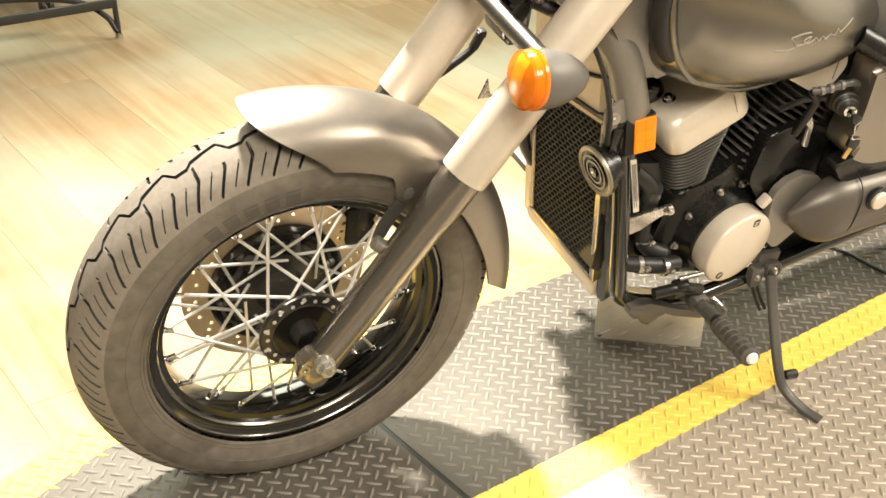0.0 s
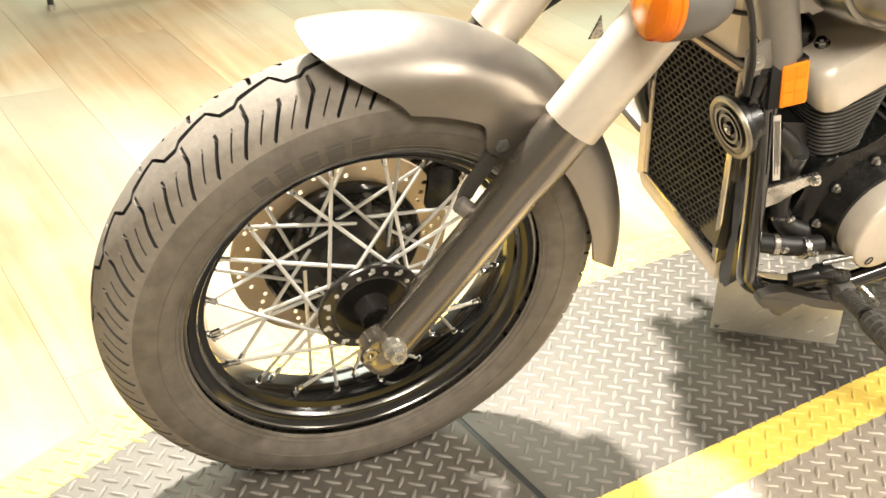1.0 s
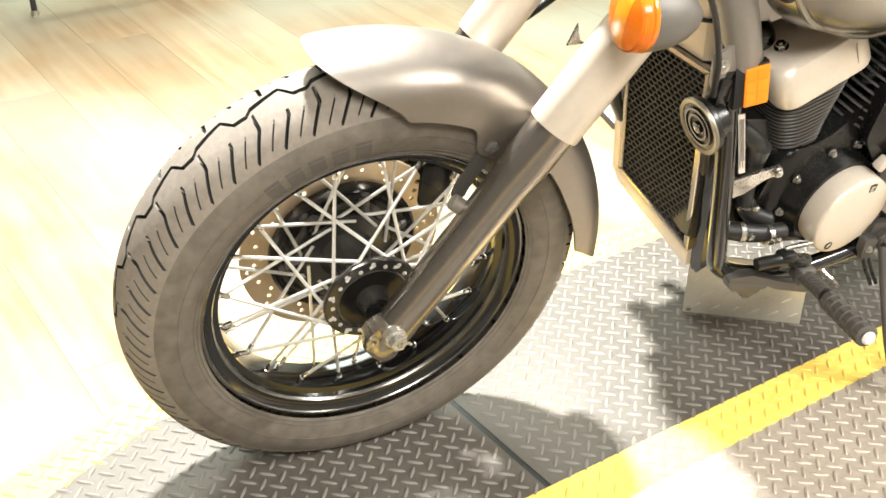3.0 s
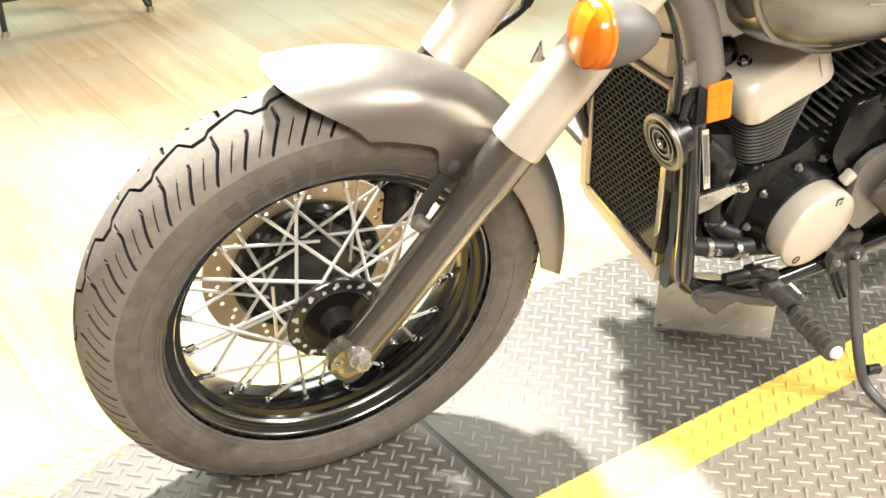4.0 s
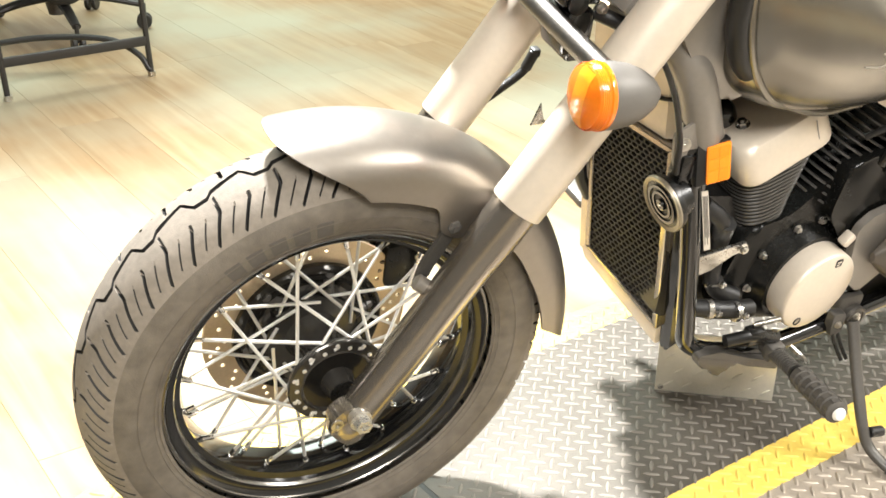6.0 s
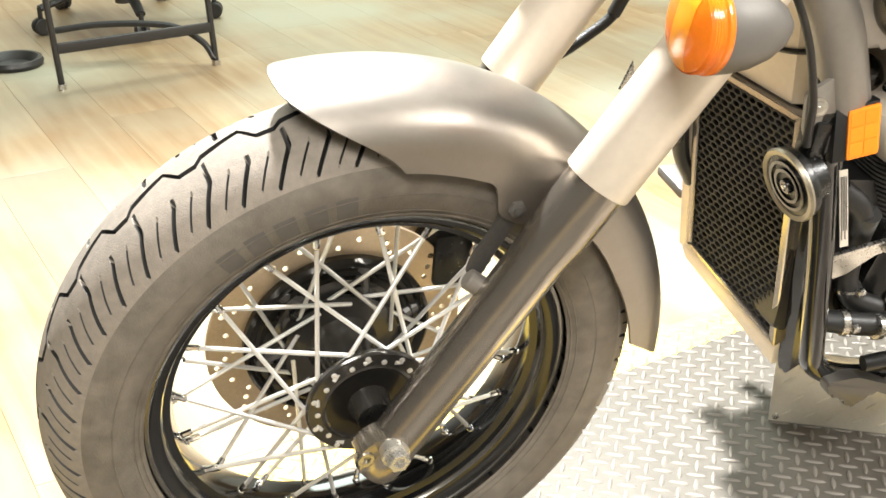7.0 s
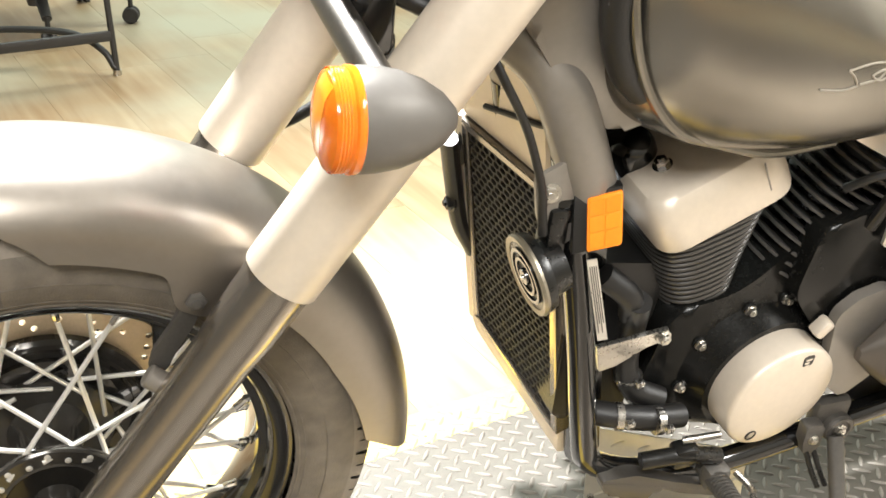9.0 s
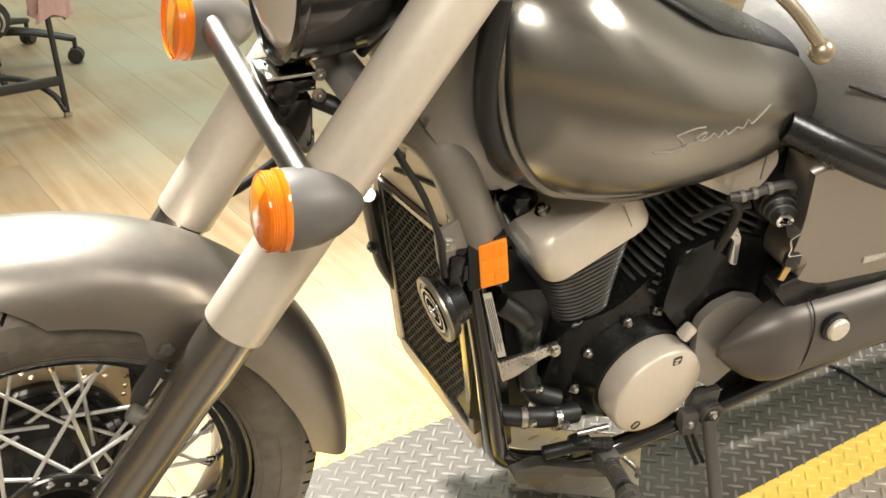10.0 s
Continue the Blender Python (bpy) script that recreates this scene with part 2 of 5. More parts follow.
def tube(bm, points, r, seg=12, steps=8, flat=1.0):
    line = smooth_line(points, steps) if steps > 1 else [V(p) for p in points]
    loops, side = [], None
    for k, p in enumerate(line):
        a = (line[min(k + 1, len(line) - 1)] - line[max(k - 1, 0)]).normalized()
        side = basis(a)[0] if side is None else (side - a * side.dot(a)).normalized()
        up = a.cross(side)
        rr = r(k / (len(line) - 1)) if callable(r) else r
        loops.append([p + (side * math.cos(q) + up * math.sin(q) * flat) * rr for q in (2 * math.pi * i / seg for i in range(seg))])
    return rings(bm, loops)


def slab(bm, outline, depth, place, bevel=0.0, seg=2):
    """An outline in (a, b), pushed out by depth; place(a, b, c) gives the point."""
    low = [bm.verts.new(place(a, b, 0.0)) for a, b in outline]
    high = [bm.verts.new(place(a, b, depth)) for a, b in outline]
    n = len(outline)
    top = bm.faces.new(high)
    bm.faces.new(low[::-1])
    for i in range(n):
        bm.faces.new((low[i], low[(i + 1) % n], high[(i + 1) % n], high[i]))
    if bevel > 0:
        bmesh.ops.bevel(bm, geom=list(top.edges), offset=bevel, segments=seg, profile=0.5, affect="EDGES")
    return bm


def rounded(points, r, steps=5):
    """An outline with its corners rounded."""
    out, n = [], len(points)
    for i in range(n):
        p, c, q = V((*points[i - 1], 0)), V((*points[i], 0)), V((*points[(i + 1) % n], 0))
        rr = min(r, (p - c).length * 0.45, (q - c).length * 0.45)
        a, b = c + (p - c).normalized() * rr, c + (q - c).normalized() * rr
        for k in range(steps + 1):
            t = k / steps
            x = a * (1 - t) ** 2 + c * 2 * t * (1 - t) + b * t * t
            out.append((x.x, x.y))
    return out


def left_face(v):
    """Puts (u, w) outlines on a plane at v, growing to the bike's left."""
    return lambda a, b, c: V((a, v - c, b))


def hex_bolt(bm, p, axis, r=0.007, h=0.006):
    lathe(bm, [(r * 1.35, 0), (r * 1.35, h * 0.25)], p, axis, 14)
    s, t, a = basis(axis)
    lathe(bm, [(r, h * 0.25), (r, h * 0.9), (r * 0.85, h)], p, axis, 6)
    lathe(bm, [(r * 0.45, h), (r * 0.45, h * 1.25)], p, axis, 8)
    return bm

# ---- the room ----
FLOOR = -0.03


def structure(name, bm, material, label, category, angle=35):
    ob = part(name, bm, material, None, "", angle)
    return tagged(ob, label, category, "", "structure")


X0, X1, Y0, Y1, H = -3.6, 4.8, -3.8, 6.2, 3.4
structure("wall_north", box(bmesh.new(), ((X0 + X1) / 2, Y1 + 0.08, H / 2 + FLOOR), (X1 - X0 + 0.32, 0.16, H)), wall_paint, "plain painted showroom wall far behind the bike", "wall")
# unseen south, east and west walls, toned to shape reflections on the bike
structure("wall_south", box(bmesh.new(), ((X0 + X1) / 2, Y0 - 0.08, H / 2 + FLOOR), (X1 - X0 + 0.32, 0.16, H)), grey_reflected_wall, "unseen plain wall behind the camera, grey for the tank's reflections", "wall")
structure("wall_east", box(bmesh.new(), (X1 + 0.08, (Y0 + Y1) / 2, H / 2 + FLOOR), (0.16, Y1 - Y0, H)), wall_paint, "unseen plain side wall, pale for bright reflections on the tank", "wall")
structure("wall_west", box(bmesh.new(), (X0 - 0.08, (Y0 + Y1) / 2, H / 2 + FLOOR), (0.16, Y1 - Y0, H)), dark_reflected_wall, "unseen plain side wall, dark so that tank and fender reflect dark", "wall")
structure("ceiling", box(bmesh.new(), ((X0 + X1) / 2, (Y0 + Y1) / 2, H + FLOOR + 0.06), (X1 - X0, Y1 - Y0, 0.12)), ceiling_paint, "plain pale ceiling over the workshop", "ceiling")
floor = structure("floor", box(bmesh.new(), ((X0 + X1) / 2, (Y0 + Y1) / 2, FLOOR - 0.058), (X1 - X0, Y1 - Y0, 0.1)), joint_brown, "pale wood laminate floor in narrow planks", "floor")

# ---- the lift platform with its tread plates ----
NEAR_IN, NEAR_OUT, FAR_IN, FAR_OUT = -0.227, -0.309, 0.226, 0.302
SEAM0, SEAM1, FRONT, BACK, SIDE = 0.180, 0.190, -0.95, 2.7, -1.70
# the tan plate ends here; beyond lie unseen dark plates added for reflections
TAN_X, TAN_Y = 0.22, -1.15
platform = structure("platform", box(bmesh.new(), ((FRONT + BACK) / 2 + 0.3, (SIDE + 0.2) / 2, -0.0205), (BACK - FRONT - 0.65, 0.2 - SIDE - 0.02, 0.017)), black_satin,
                     "low steel motorcycle lift with dark tread plates and yellow edge stripes", "lift platform")
flat_up = lambda a, b, c: V((a, b, c - 0.008))
T1, T2 = (-0.225, FAR_IN), (-0.36, 0.176)
part("plate", slab(bmesh.new(), [(SEAM1, NEAR_IN), (BACK, NEAR_IN), (BACK, FAR_IN), (SEAM1, FAR_IN)], 0.008, flat_up), plate, platform, "dark steel tread plate")
part("plate", slab(bmesh.new(), [(FRONT, NEAR_IN), (SEAM0, NEAR_IN), (SEAM0, FAR_IN), T1, T2, (FRONT, -0.07)], 0.008, flat_up), plate, platform, "dark steel tread plate at the tapered front")
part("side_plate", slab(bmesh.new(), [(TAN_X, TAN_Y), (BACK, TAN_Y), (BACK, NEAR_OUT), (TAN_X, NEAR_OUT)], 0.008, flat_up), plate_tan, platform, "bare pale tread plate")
# unseen outer plates, added dark so that tank and fender reflect dark
part("plate", slab(bmesh.new(), [(FRONT, SIDE), (TAN_X, SIDE), (TAN_X, NEAR_OUT), (FRONT, NEAR_OUT)], 0.008, flat_up), plate, platform, "dark steel tread plate")
part("plate", slab(bmesh.new(), [(TAN_X, SIDE), (BACK, SIDE), (BACK, TAN_Y), (TAN_X, TAN_Y)], 0.008, flat_up), plate, platform, "dark steel tread plate")
part("stripe", slab(bmesh.new(), [(FRONT, NEAR_OUT), (BACK, NEAR_OUT), (BACK, NEAR_IN), (FRONT, NEAR_IN)], 0.0085, flat_up), yellow, platform, "yellow painted edge stripe")
part("stripe", slab(bmesh.new(), [(T1[0], FAR_IN), (BACK, FAR_IN), (BACK, FAR_OUT), (T1[0] - 0.02, FAR_OUT), (T2[0] - 0.03, T2[1] + 0.071), (FRONT, 0.005), (FRONT, -0.07), T2], 0.0085, flat_up), yellow, platform, "yellow painted edge stripe that follows the tapered front")
# black strip laid in the gap to stand for its shade
part("seam_shade_strip", box(bmesh.new(), ((SEAM0 + SEAM1) / 2, (NEAR_IN + FAR_IN) / 2, -0.0045), (SEAM1 - SEAM0, FAR_IN - NEAR_IN, 0.007)), black_plastic, platform, "black strip for the shade in the open joint")


def lug_mesh(name, material):
    bm = bmesh.new()
    n = 10
    low = [bm.verts.new((0.0134 * math.cos(q) * (1 if abs(math.cos(q)) < 0.9 else 1.08), 0.0034 * math.sin(q), 0)) for q in (2 * math.pi * k / n for k in range(n))]
    high = [bm.verts.new((0.0106 * math.cos(q), 0.0015 * math.sin(q), 0.0021)) for q in (2 * math.pi * k / n for k in range(n))]
    for i in range(n):
        bm.faces.new((low[i], low[(i + 1) % n], high[(i + 1) % n], high[i]))
    bm.faces.new(high)
    me = finish(bm, name, 60)
    me.materials.append(material)
    return me


LUG = 0.0323
lug_plain = lug_mesh("tread_lug", worn_lit_lug)
lug_spots = {"plate": [], "yellow": [], "tan": [], "outer": []}
for i in range(-36, 112):
    for j in range(-60, 20):
        if (i + j) % 2:
            continue
        x, y = i * LUG / 2 + 0.004, j * LUG / 2 + 0.006
        spin = -45 if i % 2 else 45
        if SEAM0 - 0.012 < x < SEAM1 + 0.012 and NEAR_IN < y < FAR_IN:
            continue
        far_edge = FAR_IN if x > T1[0] else FAR_IN + (x - T1[0]) * (T1[1] - T2[1]) / (T1[0] - T2[0])
        if y > far_edge - 0.006:
            if y < far_edge + 0.07:
                lug_spots["yellow"].append((x, y, spin))
        elif y > NEAR_IN + 0.002:
            lug_spots["plate"].append((x, y, spin))
        elif y > NEAR_OUT:
            lug_spots["yellow"].append((x, y, spin))
        elif x < TAN_X or y < TAN_Y:
            lug_spots["outer"].append((x, y, spin))
        else:
            lug_spots["tan"].append((x, y, spin))


def joined_lugs(name, spots, material, label):
    src = [tuple(v.co) for v in lug_plain.vertices]
    polys = [tuple(p.vertices) for p in lug_plain.polygons]
    verts, faces = [], []
    for x, y, s in spots:
        m = pose(x, y, 0.0005, 0, 0, s)
        k = len(verts)
        verts += [tuple(m @ V(c)) for c in src]
        faces += [tuple(k + i for i in p) for p in polys]
    me = bpy.data.meshes.new(name)
    me.from_pydata(verts, [], faces)
    me.polygons.foreach_set("use_smooth", [True] * len(faces))
    me.materials.append(material)
    ob = new(name, me)
    ob.parent = platform
    return tagged(ob, label, "", "", "stuff")


near_lugs = [s for s in lug_spots["plate"] if 0.2 < s[0] < 0.55]
rest = [s for s in lug_spots["plate"] if not 0.2 < s[0] < 0.55] + lug_spots["outer"]
joined_lugs("tread_lugs", rest, worn_lit_lug, "raised lugs of the dark tread plate")
joined_lugs("tread_lugs", lug_spots["yellow"], yellow, "raised lugs under the yellow paint")
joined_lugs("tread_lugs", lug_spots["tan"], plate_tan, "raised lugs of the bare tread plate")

# ---- the motorcycle: u to the rear, v to its right, w up ----
BIKE = Matrix(((0.9822, 0.1837, -0.0381, 0.0122), (-0.1876, 0.9618, -0.1992, 0.0638), (0.0, 0.2028, 0.9792, 0.0002), (0, 0, 0, 1)))
bike = empty("motorcycle", BIKE, "taupe and black cruiser motorcycle leaning on its side stand", "motorcycle")
HUB = V((0, 0, 0.32))
LEFT = V((0, -1, 0))


def polar(r, deg, v=0.0):
    """A point of the front wheel; degrees from the rear, upwards."""
    return HUB + V((r * math.cos(radians(deg)), v, r * math.sin(radians(deg))))


# front wheel
rim_profile = [(-0.047, 0.2325), (-0.0475, 0.2275), (-0.044, 0.2240), (-0.041, 0.2195), (-0.0395, 0.2140), (-0.034, 0.2115), (-0.029, 0.2090), (-0.026, 0.2010), (-0.012, 0.1960), (0.012, 0.1960), (0.026, 0.2010),
               (0.029, 0.2090), (0.034, 0.2115), (0.0395, 0.2140), (0.041, 0.2195), (0.044, 0.2240), (0.0475, 0.2275), (0.047, 0.2325), (0.042, 0.2325), (0.036, 0.218), (0.02, 0.208), (-0.02, 0.208), (-0.036, 0.218), (-0.042, 0.2325)]
bm = bmesh.new()
SEG = 128
rings(bm, [[polar(r, 360 * k / SEG, v) for v, r in rim_profile] for k in range(SEG)] + [[polar(r, 0, v) for v, r in rim_profile]], True, False)
wheel = part("front_wheel", bm, black_gloss, bike, "black rim with wire spokes")

# two grey rings put the black rim's bright reflections into colour
bm = bmesh.new()
loops = [[polar(r, 360 * k / SEG, -v) for r, v in ((0.2262, 0.0474), (0.2275, 0.0492), (0.2310, 0.0492), (0.2325, 0.0474))] for k in range(SEG + 1)]
rings(bm, loops, True, False)
part("rim_glint", bm, rim_grey, wheel, "grey ring standing for bright reflections on the rim lip")
bm = bmesh.new()
loops = [[polar(r, 360 * k / SEG, -v) for r, v in ((0.2105, 0.0350), (0.2112, 0.0368), (0.2135, 0.0398), (0.2142, 0.0385))] for k in range(SEG + 1)]
rings(bm, loops, True, False)
part("rim_glint_inner", bm, rim_grey, wheel)


def tyre_profile(a):
    """Half section of the tyre: (v, r) at an angle from the crown."""
    t = abs(a)
    if t < math.pi / 2:
        v, r = 0.0660 * math.sin(t) ** 0.92, 0.2660 + 0.0615 * math.cos(t) ** 0.86
    else:
        k = t - math.pi / 2
        v, r = 0.0660 * (1 - 0.36 * k ** 1.6), 0.2660 - 0.0600 * math.sin(k)
    return math.copysign(v, a), r


def tyre_mesh():
    """A tyre whose tread has slanting grooves with a kink, thick and thin in turn, and a broad winding groove along the middle."""
    grooves, per, across = 52, 30, 66
    n, mid = grooves * per, across // 2
    angles = []
    for k in range(across + 1):
        a = (-1 + 2 * k / across) * radians(124)
        angles.append(a * {0: 1.0, 1: 0.36, 2: 0.34, 3: 0.62}.get(abs(k - mid), 1.0))
    bm = bmesh.new()
    grid, deep = [], []
    for i in range(n):
        x = (i / (2 * per)) % 1.0
        wave = 1 - 1.1 * x / 0.50 if x < 0.50 else (-0.1 - 0.9 * (x - 0.50) / 0.10 if x < 0.60 else (-1 if x < 0.82 else -1 + 2 * (x - 0.82) / 0.18))
        row, cut = [], []
        for k, a in enumerate(angles):
            d, t = 0.0, abs(a)
            bend = min(max(t - 0.5, 0.0), 0.62)
            q = 360 * (i + bend * per) / n
            place = i + (per // 2 if a > 0 else 0)
            step, odd = place % per, (place // per) % 2
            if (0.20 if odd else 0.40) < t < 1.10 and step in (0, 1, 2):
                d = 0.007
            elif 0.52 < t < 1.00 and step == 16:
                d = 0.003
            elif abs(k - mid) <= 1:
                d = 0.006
            aa = a + 0.120 * wave * math.exp(-(a / 0.26) ** 2)
            v, r = tyre_profile(aa)
            p = polar(r - d, q, v)
            p.z += max(0.0, 0.0012 - (0.2028 * p.y + 0.9792 * p.z + 0.0002)) / 0.9792
            row.append(bm.verts.new(p))
            cut.append(d > 0)
        grid.append(row)
        deep.append(cut)
    for i in range(n):
        j = (i + 1) % n
        for k in range(across):
            f = bm.faces.new((grid[i][k], grid[i][k + 1], grid[j][k + 1], grid[j][k]))
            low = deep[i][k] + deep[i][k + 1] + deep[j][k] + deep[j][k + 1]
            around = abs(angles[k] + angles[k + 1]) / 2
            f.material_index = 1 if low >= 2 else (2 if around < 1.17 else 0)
    return bm


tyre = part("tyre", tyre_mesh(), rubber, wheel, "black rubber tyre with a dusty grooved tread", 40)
# cut faces: near-black, the shade inside the grooves included
tyre.data.materials.append(clean_shaded_rubber)
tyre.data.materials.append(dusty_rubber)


def side_v(r):
    """How far the sidewall stands out at a radius below the widest place."""
    k = math.asin(min(max((0.2660 - r) / 0.0600, 0.0), 1.0))
    return 0.0660 * (1 - 0.36 * k ** 1.6)


for r, w in ((0.2365, 0.0012), (0.2425, 0.0007), (0.2640, 0.0007)):
    loops = [[polar(r + dr, 360 * k / 160, -side_v(r) - dv) for dr, dv in ((-w, -0.004), (-w * 0.6, w), (w * 0.6, w), (w, -0.004))] for k in range(161)]
    bm = bmesh.new()
    rings(bm, loops, True, False)
    part("moulded_ring", bm, rubber, tyre)
for deg in (123, 116.5, 110, 103.5, 97):
    bm = bmesh.new()
    loops = []
    for i in range(5):
        dd = deg - 2.3 + 4.6 * i / 4
        loops.append([polar(r, dd, v) for r, v in ((0.244, -0.055), (0.245, -side_v(0.245) - 0.0006), (0.257, -side_v(0.257) - 0.0007), (0.269, -side_v(0.269) - 0.0005), (0.270, -0.055))])
    rings(bm, loops)
    part("moulded_bar", bm, moulded_rubber, tyre, "plain raised sidewall bar")

# hub, spokes, brake disc
bm = bmesh.new()
lathe(bm, [(0.020, -0.075), (0.020, -0.058), (0.030, -0.056), (0.034, -0.050), (0.036, -0.046), (0.064, -0.044), (0.066, -0.042), (0.066, -0.036), (0.040, -0.034), (0.032, -0.02), (0.030, 0.02), (0.036, 0.040), (0.060, 0.050), (0.0665, 0.0525), (0.0680, 0.055), (0.0680, 0.059), (0.0665, 0.061), (0.0510, 0.061), (0.0485, 0.0625), (0.0465, 0.0610), (0.0430, 0.046), (0.0360, 0.028), (0.0250, 0.026), (0.0230, 0.066), (0.0215, 0.070), (0.0190, 0.085)][::-1], HUB, LEFT, 64)
hub = part("hub", bm, carrier_grey, wheel, "black enamelled hub")
bm = bmesh.new()
lathe(bm, [(0.016, 0.074), (0.019, 0.076), (0.019, 0.088), (0.012, 0.089)], HUB, LEFT, 32)
part("spacer", bm, black_satin, wheel)
bm = bmesh.new()
lathe(bm, [(0.0515, 0.0606), (0.0520, 0.0618), (0.0660, 0.0618), (0.0664, 0.0606)], HUB, LEFT, 64)
part("hub_flange", bm, carrier_grey, hub, "black enamelled spoke flange")
bm = bmesh.new()
barrel = [(0.0455, 0.0602), (0.0440, 0.0560)]
for k in range(5):
    h = 0.0530 - 0.0048 * k
    barrel += [(0.0405 - 0.0022 * k, h + 0.0012), (0.0385 - 0.0022 * k, h), (0.0385 - 0.0022 * k, h - 0.0022), (0.0400 - 0.0022 * k, h - 0.0030)]
lathe(bm, [(a, h - 0.004 if k > 1 else h) for k, (a, h) in enumerate(barrel)] + [(0.0265, 0.034)], HUB, LEFT, 56)
part("hub_barrel", bm, rim_grey, hub, "ribbed dark grey hub barrel")
bm = bmesh.new()
rod(bm, (0, 0, 0), (0, 0, 1), 0.0025, seg=8)
spoke_me = finish(bm, "spoke")
spoke_me.materials.append(spoke_steel)
bm = bmesh.new()
lathe(bm, [(0.0024, 0), (0.0036, 0.002), (0.0036, 0.013), (0.0045, 0.014), (0.0045, 0.020)], (0, 0, 0), (0, 0, 1), 8)
nipple_me = finish(bm, "nipple")
nipple_me.materials.append(chrome)


def along(p, q, stretch):
    d = q - p
    s, t, a = basis(d)
    k = d.length if stretch else 1.0
    return Matrix(((s.x, t.x, a.x * k, p.x), (s.y, t.y, a.y * k, p.y), (s.z, t.z, a.z * k, p.z), (0, 0, 0, 1)))


for k in range(40):
    side = -1 if k % 2 else 1
    pair = (k // 2) % 2
    deg = 360 * k / 40 + 4
    lean = 62 if pair else -62
    flange = polar(0.0570, deg + lean + (5 if pair else -5), side * ((0.0405 if side > 0 else 0.0570) + (0.005 if pair else -0.005)))
    end = polar(0.1985, deg, side * 0.010)
    piece("spoke", spoke_me, wheel, along(flange, end, True))
    tip = end + (flange - end).normalized() * 0.018
    piece("nipple", nipple_me, wheel, along(tip, end, False))
for k in range(20):
    bm = bmesh.new()
    lathe(bm, [(0.0031, -0.0005), (0.0031, 0.0014), (0.0012, 0.0020)], polar(0.0622 if k % 2 else 0.0560, 18 * k + 3, -0.0616), LEFT, 10)
    part("spoke_head", bm, spoke_steel, hub, "bright spoke head in the flange")


def disc_with_holes(r0, r1, holes, v, thick):
    bm = bmesh.new()
    edges = []

    def loop(centre, r, n):
        vs = [bm.verts.new(centre + V((r * math.cos(2 * math.pi * k / n), 0, r * math.sin(2 * math.pi * k / n)))) for k in range(n)]
        for i in range(n):
            edges.append(bm.edges.new((vs[i], vs[(i + 1) % n])))

    c = HUB + V((0, v, 0))
    loop(c, r1, 72)
    loop(c, r0, 60)
    for r, deg, hr in holes:
        loop(polar(r, deg, v), hr, 8)
    bmesh.ops.triangle_fill(bm, use_beauty=True, use_dissolve=False, edges=edges)
    made = bmesh.ops.extrude_face_region(bm, geom=list(bm.faces))
    bmesh.ops.translate(bm, vec=(0, thick, 0), verts=[g for g in made["geom"] if isinstance(g, bmesh.types.BMVert)])
    return bm


holes = []
for k in range(24):
    for i, r in enumerate((0.117, 0.127, 0.138)):
        if (k + i) % 2 == 0 or i == 1:
            holes.append((r, 15 * k + i * 4.5, 0.0036))
disc = part("brake_disc", disc_with_holes(0.106, 0.148, holes, 0.058, 0.005), disc_steel, wheel, "bronze-toned drilled brake disc")
bm = bmesh.new()
lathe(bm, [(0.108, -0.062), (0.108, -0.050), (0.104, -0.046), (0.101, -0.050), (0.098, -0.046), (0.095, -0.051), (0.090, -0.052), (0.088, -0.046), (0.085, -0.052), (0.076, -0.054), (0.070, -0.050), (0.060, -0.050), (0.058, -0.044)], HUB, LEFT, 72)
part("disc_carrier", bm, carrier_grey, disc, "black disc carrier")
for k in range(6):
    bm = bmesh.new()
    hex_bolt(bm, polar(0.070, 60 * k + 15, 0.046), LEFT, 0.007, 0.006)
    part("disc_bolt", bm, black_satin, disc)
for k in range(6):
    bm = bmesh.new()
    a, b = polar(0.050, 60 * k, 0.05), polar(0.100, 60 * k + 14, 0.056)
    rod(bm, a, b, 0.010, 0.007, 10)
    part("carrier_arm", bm, grey_plastic, disc)

# fork legs and their covers
FORK_A, FORK_B = V((-0.005, 0, 0.277)), V((0.2010, 0, 0.5930))
FORK_DIR = (FORK_B - FORK_A).normalized()
LEN = (FORK_B - FORK_A).length


